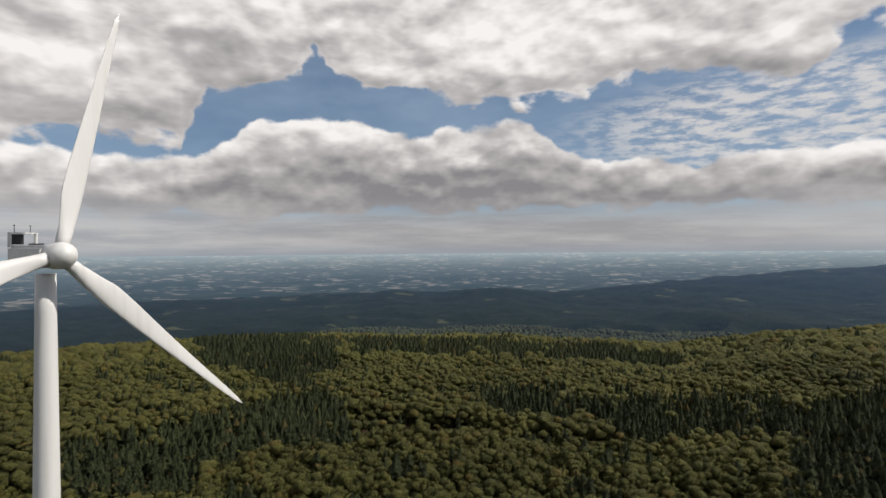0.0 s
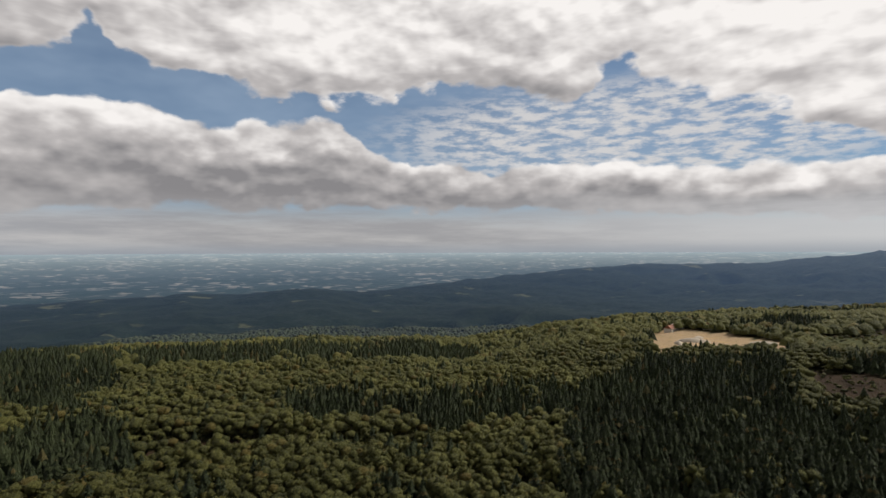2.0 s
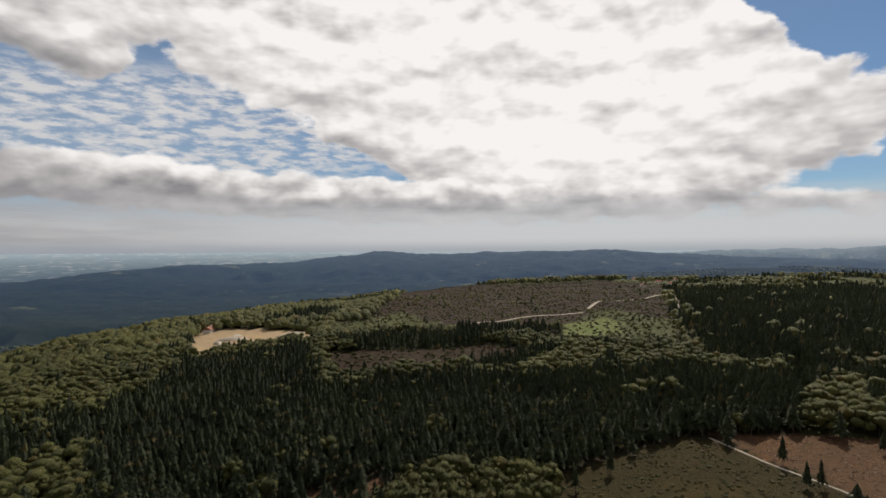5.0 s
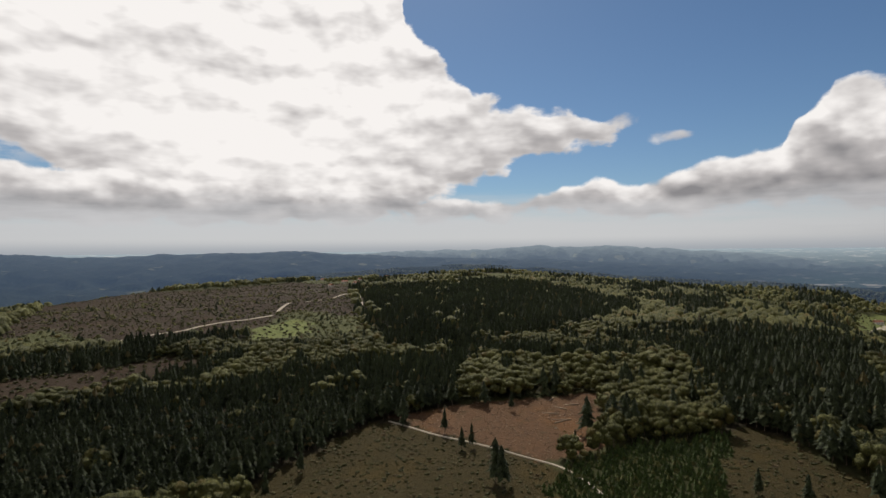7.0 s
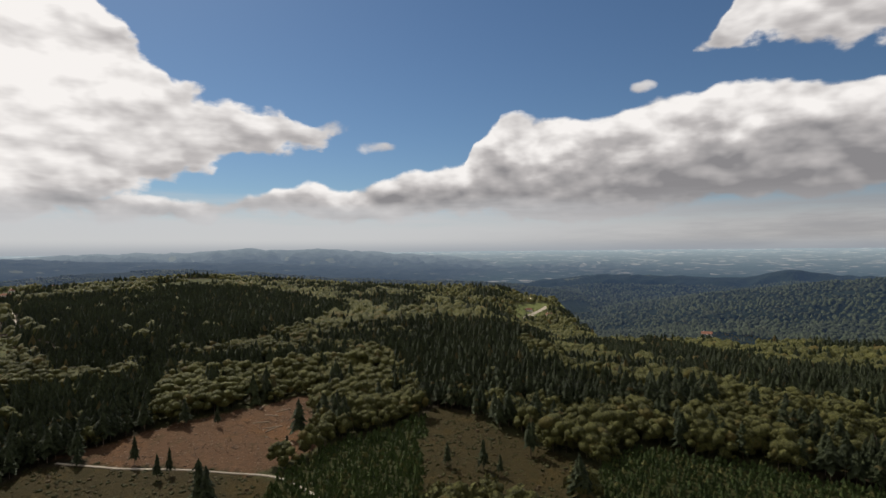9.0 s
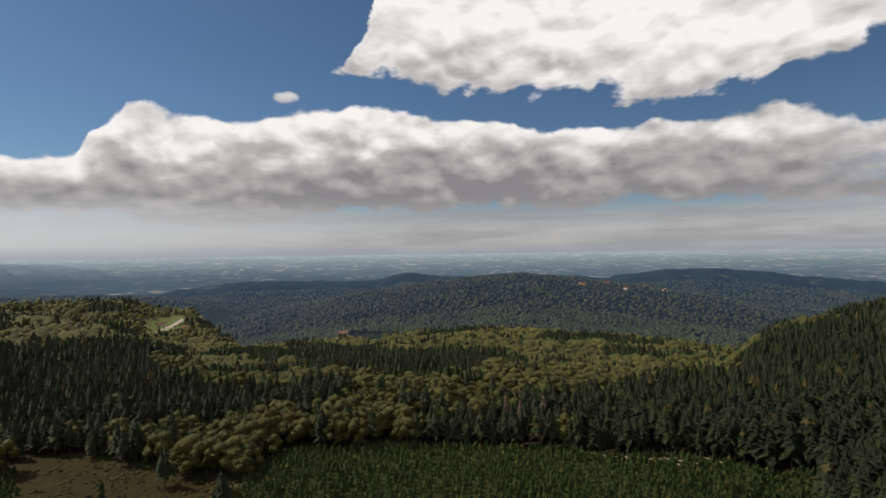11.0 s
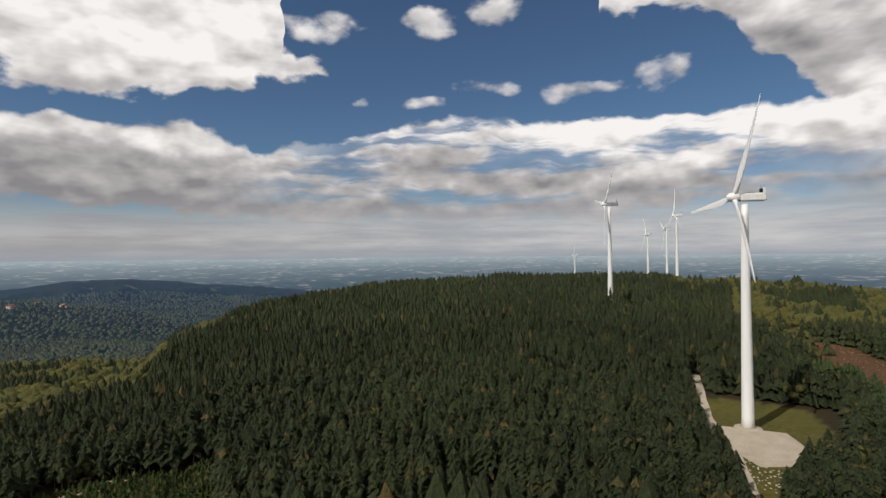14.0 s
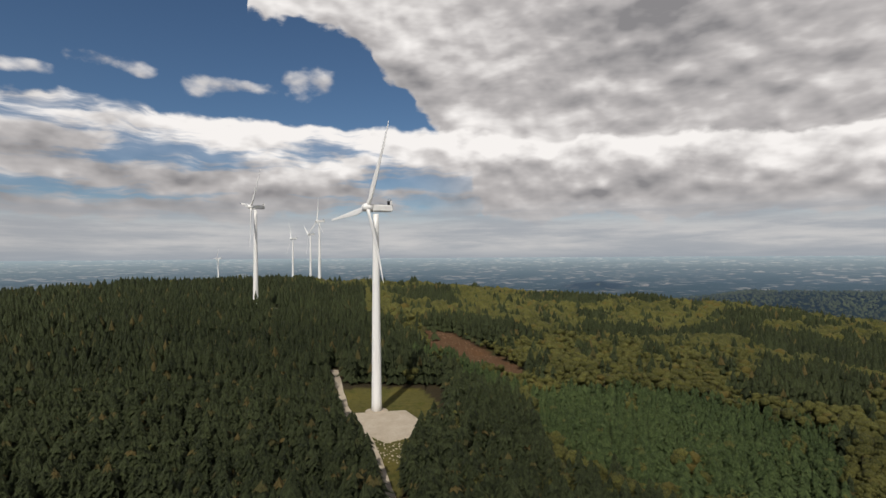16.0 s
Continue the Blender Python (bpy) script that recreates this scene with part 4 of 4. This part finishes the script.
def ribbon(points, width, name, label, material=GRAVEL, kind="structure"):
    """A track that follows the ground, with slightly raised edges and a wandering width."""
    dense = []
    for (x0, y0), (x1, y1) in zip(points, points[1:]):
        n = max(2, int(math.hypot(x1 - x0, y1 - y0) / 3))
        dense += [(x0 + (x1 - x0) * k / n, y0 + (y1 - y0) * k / n) for k in range(n)]
    dense.append(points[-1])
    p = np.array(dense, float)
    for _ in range(2):
        p[1:-1] = (p[:-2] + 2 * p[1:-1] + p[2:]) / 4
    t = np.gradient(p, axis=0)
    t /= np.linalg.norm(t, axis=1, keepdims=True)
    side = np.stack([-t[:, 1], t[:, 0]], -1)
    wv = width * (1 + 0.16 * waves(p[:, 0], p[:, 1], 17, 71))
    bm = bmesh.new()
    rows = []
    for k in range(len(p)):
        row = []
        for f, up in ((-0.5, -0.25), (-0.47, 0.22), (-0.18, 0.14), (0, 0.22), (0.18, 0.14), (0.47, 0.22), (0.5, -0.25)):
            q = p[k] + side[k] * wv[k] * f
            row.append(bm.verts.new(on_ground(q[0], q[1], up)))
        rows.append(row)
    for a, b in zip(rows, rows[1:]):
        for j in range(6):
            bm.faces.new((a[j], a[j + 1], b[j + 1], b[j]))
    me = bpy.data.meshes.new(name)
    bm.to_mesh(me)
    bm.free()
    me.materials.append(material)
    return tagged(new(name, me), label, "track", kind=kind)


for name, label, width, pts in TRACKS:
    ribbon(pts, width, name, label)


def slab(points, name, label, material=GRAVEL):
    """A levelled hardstanding with a sloping rim."""
    p = np.array(points, float)
    c = p.mean(0)
    z = float(np.mean([float(ground(*q)) for q in p])) + 0.22
    bm = bmesh.new()
    rings = []
    for f, dz in ((1.03, -0.6), (1.0, 0.0), (0.96, 0.08)):
        rings.append([bm.verts.new((c[0] + (q[0] - c[0]) * f, c[1] + (q[1] - c[1]) * f, z + dz)) for q in p])
    for a, b in zip(rings, rings[1:]):
        for j in range(len(p)):
            bm.faces.new((a[j], a[(j + 1) % len(p)], b[(j + 1) % len(p)], b[j]))
    bm.faces.new(rings[-1])
    bmesh.ops.recalc_face_normals(bm, faces=bm.faces)
    me = bpy.data.meshes.new(name)
    bm.to_mesh(me)
    bm.free()
    me.materials.append(material)
    return tagged(new(name, me), label, "hardstanding", kind="structure")


slab([(-203, -82), (-212, -60), (-199, -50), (-184, -47), (-174, -56), (-180, -64), (-177, -68), (-186, -76)], "crane_pad", "levelled pale gravel crane pad at the turbine's foot")
slab([(-402, -246), (-412, -230), (-396, -216), (-380, -224), (-388, -240)], "crane_pad", "pale gravel pad beside the ridge turbine")


def rocks():
    """Loose pale stones below the crane pad, past counting from here."""
    vs, ts, n = [], [], 0
    for k in range(110):
        u, v2 = rng.uniform(0, 1, 2)
        x, y = -180 + 18 * u + 6 * v2, -60 + 12 * u - 14 * (v2 - 0.5)
        s = rng.uniform(0.12, 0.42)
        v, t = lump(rng, 1, on_ground(x, y, s * 0.2), (s, s * rng.uniform(0.7, 1.2), s * 0.7), 0.3)
        vs.append(v)
        ts.append(t + n)
        n += len(v)
    me = trimesh("stones", np.concatenate(vs), np.concatenate(ts))
    me.materials.append(GRAVEL)
    return tagged(new("stones", me), "scattered pale stones below the gravel pad", "stones", kind="stuff")


rocks()


def spoil(x, y, wide, high, turn):
    """A heap of tipped sand with a rounded crest."""
    bm = bmesh.new()
    rows = []
    for f, h in ((1.0, -0.4), (0.8, 0.25), (0.5, 0.7), (0.2, 0.95)):
        row = []
        for j in range(18):
            a = j * 6.283 / 18
            k = 1 + 0.16 * math.sin(3 * a + x) + 0.1 * math.sin(7 * a + y)
            row.append(bm.verts.new((wide * f * k * math.cos(a), wide * 0.45 * f * k * math.sin(a), high * h)))
        rows.append(row)
    for lo, hi in zip(rows, rows[1:]):
        for j in range(18):
            bm.faces.new((lo[j], lo[(j + 1) % 18], hi[(j + 1) % 18], hi[j])).smooth = True
    bm.faces.new(rows[-1])
    me = bpy.data.meshes.new("sand_heap")
    bm.to_mesh(me)
    bm.free()
    me.materials.append(GRAVEL)
    ob = tagged(new("sand_heap", me), "heap of tan sand in the open pit", "sand heap", "heaps of the sand pit")
    ob.matrix_basis = Matrix.Translation(on_ground(x, y)) @ Matrix.Rotation(turn, 4, "Z")


for x, y, wide, high, turn in [(318, 322, 10, 3, 0.6), (345, 318, 14, 2.4, -0.8), (372, 310, 9, 3.2, 0.2), (390, 318, 12, 2.0, -0.6), (352, 352, 13, 3.0, -0.9), (376, 372, 9, 2.2, 0.4), (332, 348, 8, 2.6, 1.0), (300, 318, 7, 2.0, 0.3)]:
    spoil(x, y, wide, high, turn)


# ---- young plants ----
def seedlings():
    """Rows of knee-high to man-high young spruces."""
    u = np.array((math.sin(radians(62)), math.cos(radians(62))))
    w2 = np.array((u[1], -u[0]))
    a, b = np.meshgrid(np.arange(-330, 330, 1.2), np.arange(-330, 330, 2.9))
    a = a + rng.uniform(-0.35, 0.35, a.shape)
    b = b + rng.uniform(-0.28, 0.28, b.shape) + 0.8 * np.sin(a * 0.05)
    x, y = a * u[0] + b * w2[0], a * u[1] + b * w2[1]
    keep = (use_of(x, y) == KINDS.index("rows")) & (rng.uniform(0, 1, x.shape) > 0.12)
    x, y = x[keep], y[keep]
    pos = np.stack([x, y, ground(x, y) - 0.05], -1)
    h = rng.uniform(1.5, 3.0, len(x))
    me = planted([spruce_shape(rng, 3, 4, 0.02) for _ in range(6)], pos, h, h * 2.0, rng, "seedlings")
    me.materials.append(SEEDLING)
    return tagged(new("seedlings", me), "rows of young green spruces in the plantation", "plantation", kind="stuff")


seedlings()


def low_growth(inner, outer, gap, kinds, share, tall, flat, material, name, label, category):
    x, y, use = scatter(inner, outer, gap)
    keep = np.isin(use, [KINDS.index(k) for k in kinds]) & (rng.uniform(0, 1, len(x)) < share + 0.35 * waves(x, y, 26, 81)) & (np.hypot(x + 196, y + 64) > 20) & off_track(x, y, 0.4)
    x, y = x[keep], y[keep]
    pos = np.stack([x, y, ground(x, y) - 0.2], -1)
    h = tall * rng.uniform(0.35, 1.0, len(x)) ** 1.3
    me = planted([dome_shape(rng, 5) for _ in range(8)], pos, h, h * flat * rng.uniform(0.7, 1.4, len(x)), rng, name)
    me.materials.append(material)
    return tagged(new(name, me), label, category, kind="stuff")


low_growth(118, 270, 1.7, ("grass",), 0.62, 0.8, 2.2, BUSH, "bracken", "olive and rusty bracken and bilberry tufts", "undergrowth")
low_growth(118, 420, 1.5, ("cut",), 0.7, 0.5, 2.6, BRASH, "brash", "dry brown brash left after felling", "brash")
low_growth(270, 1150, 5.5, ("grass", "heath", "scrub", "meadow"), 0.60, 2.0, 1.7, BUSH, "heath_bushes", "low dark bushes dotted over the heath", "bushes")


# ---- dead spruces and felled trunks at the edge of the plantation ----
for k, (x, y, h) in enumerate([(17, -192, 15), (25, -190, 13), (30, -191, 14), (-30, -214, 12), (45, -189, 11)]):
    dead = tagged(new("dead_spruce"), "dead rusty-brown spruce at the forest edge", "tree", "dead spruces")
    mesh_part("trunk", trimesh("trunk", *trunk_shape(7)), BARK, dead)
    mesh_part("crown", trimesh("crown", *spruce_shape(rng, 11, 6, 0.2)), DEAD, dead)
    dead.matrix_basis = Matrix.Translation(on_ground(x, y, -0.1)) @ Matrix.Diagonal((h * 0.75, h * 0.75, h, 1))


def wood_colour(gr):
    return gr.mix(gr.noise(gr.vec("MULTIPLY", place(gr), (2, 2, 6)), 1.0, 4.0), (0.2, 0.14, 0.09, 1), (0.42, 0.33, 0.24, 1))


WOOD, gr, bsdf = surface("felled_wood", wood_colour, 0.9, 0.1)
first = None
for k in range(26):
    q = k / 25
    if k < 17:
        x, y = 20 - 85 * q + rng.uniform(-4, 4), -181 - 3 * q + rng.uniform(-3, 3)
    else:
        x, y = rng.uniform(175, 225), rng.uniform(-95, -70)
    m = Matrix.Translation(on_ground(x, y, 0.18)) @ Matrix.Rotation(rng.uniform(0, 3.14), 4, "Z") @ Matrix.Rotation(radians(90 + rng.uniform(-3, 3)), 4, "X")
    if first is None:
        bm = lathe([(0.24, -3.2), (0.26, -3.0), (0.22, 0.0), (0.17, 3.2), (0.15, 3.3)], 10)
        me = bpy.data.meshes.new("felled_trunk")
        bm.to_mesh(me)
        bm.free()
        me.materials.append(WOOD)
        first = tagged(new("felled_trunk", me), "pale felled trunk lying on the brash", "log", "felled trunks")
        first.matrix_basis = m
    else:
        copy_thing(first, m)

# ---- houses ----
PLASTER, gr, bsdf = surface("pale_render", lambda gr: gr.mix(gr.noise(place(gr), 0.8), (0.5, 0.46, 0.4, 1), (0.72, 0.68, 0.6, 1)), 0.9, 0.2)
TILE, gr, bsdf = surface("clay_tiles", lambda gr: gr.mix(gr.noise(place(gr), 1.5, 5.0), (0.16, 0.07, 0.045, 1), (0.34, 0.16, 0.10, 1)), 0.85, 0.2)
GLASS, gr, bsdf = surface("dark_window", lambda gr: gr.mix(gr.noise(place(gr), 2.0), (0.02, 0.025, 0.03, 1), (0.05, 0.055, 0.06, 1)), 0.1, 0.5)


def house(length, width, eaves, ridge, label):
    top = tagged(new("house"), label, "house", "houses of the hamlets")
    walls = part("wall", box((length, width, eaves + 1.0), (0, 0, eaves / 2 - 0.5)), PLASTER, top)
    bm = bmesh.new()
    l, w3 = length / 2 + 0.4, width / 2 + 0.5
    v = [bm.verts.new(c) for c in ((-l, -w3, eaves - 0.1), (l, -w3, eaves - 0.1), (l, w3, eaves - 0.1), (-l, w3, eaves - 0.1), (-l, 0, ridge), (l, 0, ridge))]
    for f in ((0, 1, 5, 4), (2, 3, 4, 5), (0, 4, 3), (1, 2, 5), (3, 2, 1, 0)):
        bm.faces.new([v[i] for i in f])
    roof = part("roof", bm, TILE, top)
    part("chimney", box((0.7, 0.7, 1.6), (length * 0.28, 0, ridge + 0.3), 0.04), PLASTER, roof)
    for sy in (-1, 1):
        for k in range(3):
            x = (k - 1) * length * 0.3
            if k == 1 and sy < 0:
                part("door", box((1.0, 0.12, 2.1), (x, sy * width / 2, 1.05), 0.02), WOOD, top)
            else:
                part("window", box((1.0, 0.12, 1.2), (x, sy * width / 2, 1.7), 0.02), GLASS, top)
    return top


home = house(13, 7.5, 3.6, 6.6, "small pale rendered house with a clay tile roof")
home.matrix_basis = Matrix.Translation(on_ground(395, 425)) @ Matrix.Rotation(0.4, 4, "Z")
for x, y, turn in [(410, 432, 1.2), (384, 438, 0.2), (420, 405, 0.9), (1010, 60, 0.3), (1150, 40, 1.1), (1290, 10, 0.2), (1390, -60, 0.7), (690, -800, 0.5), (735, -790, 1.4),
                   (21, -1144, 0.3), (-30, -1203, 0.7), (-67, -1152, 1.0), (-112, -1256, 1.4), (-146, -1204, 1.8), (350, -720, 0.4), (1220, 90, 0.5), (1085, 15, 0.9)]:
    copy_thing(home, Matrix.Translation(on_ground(x, y)) @ Matrix.Rotation(turn, 4, "Z"))
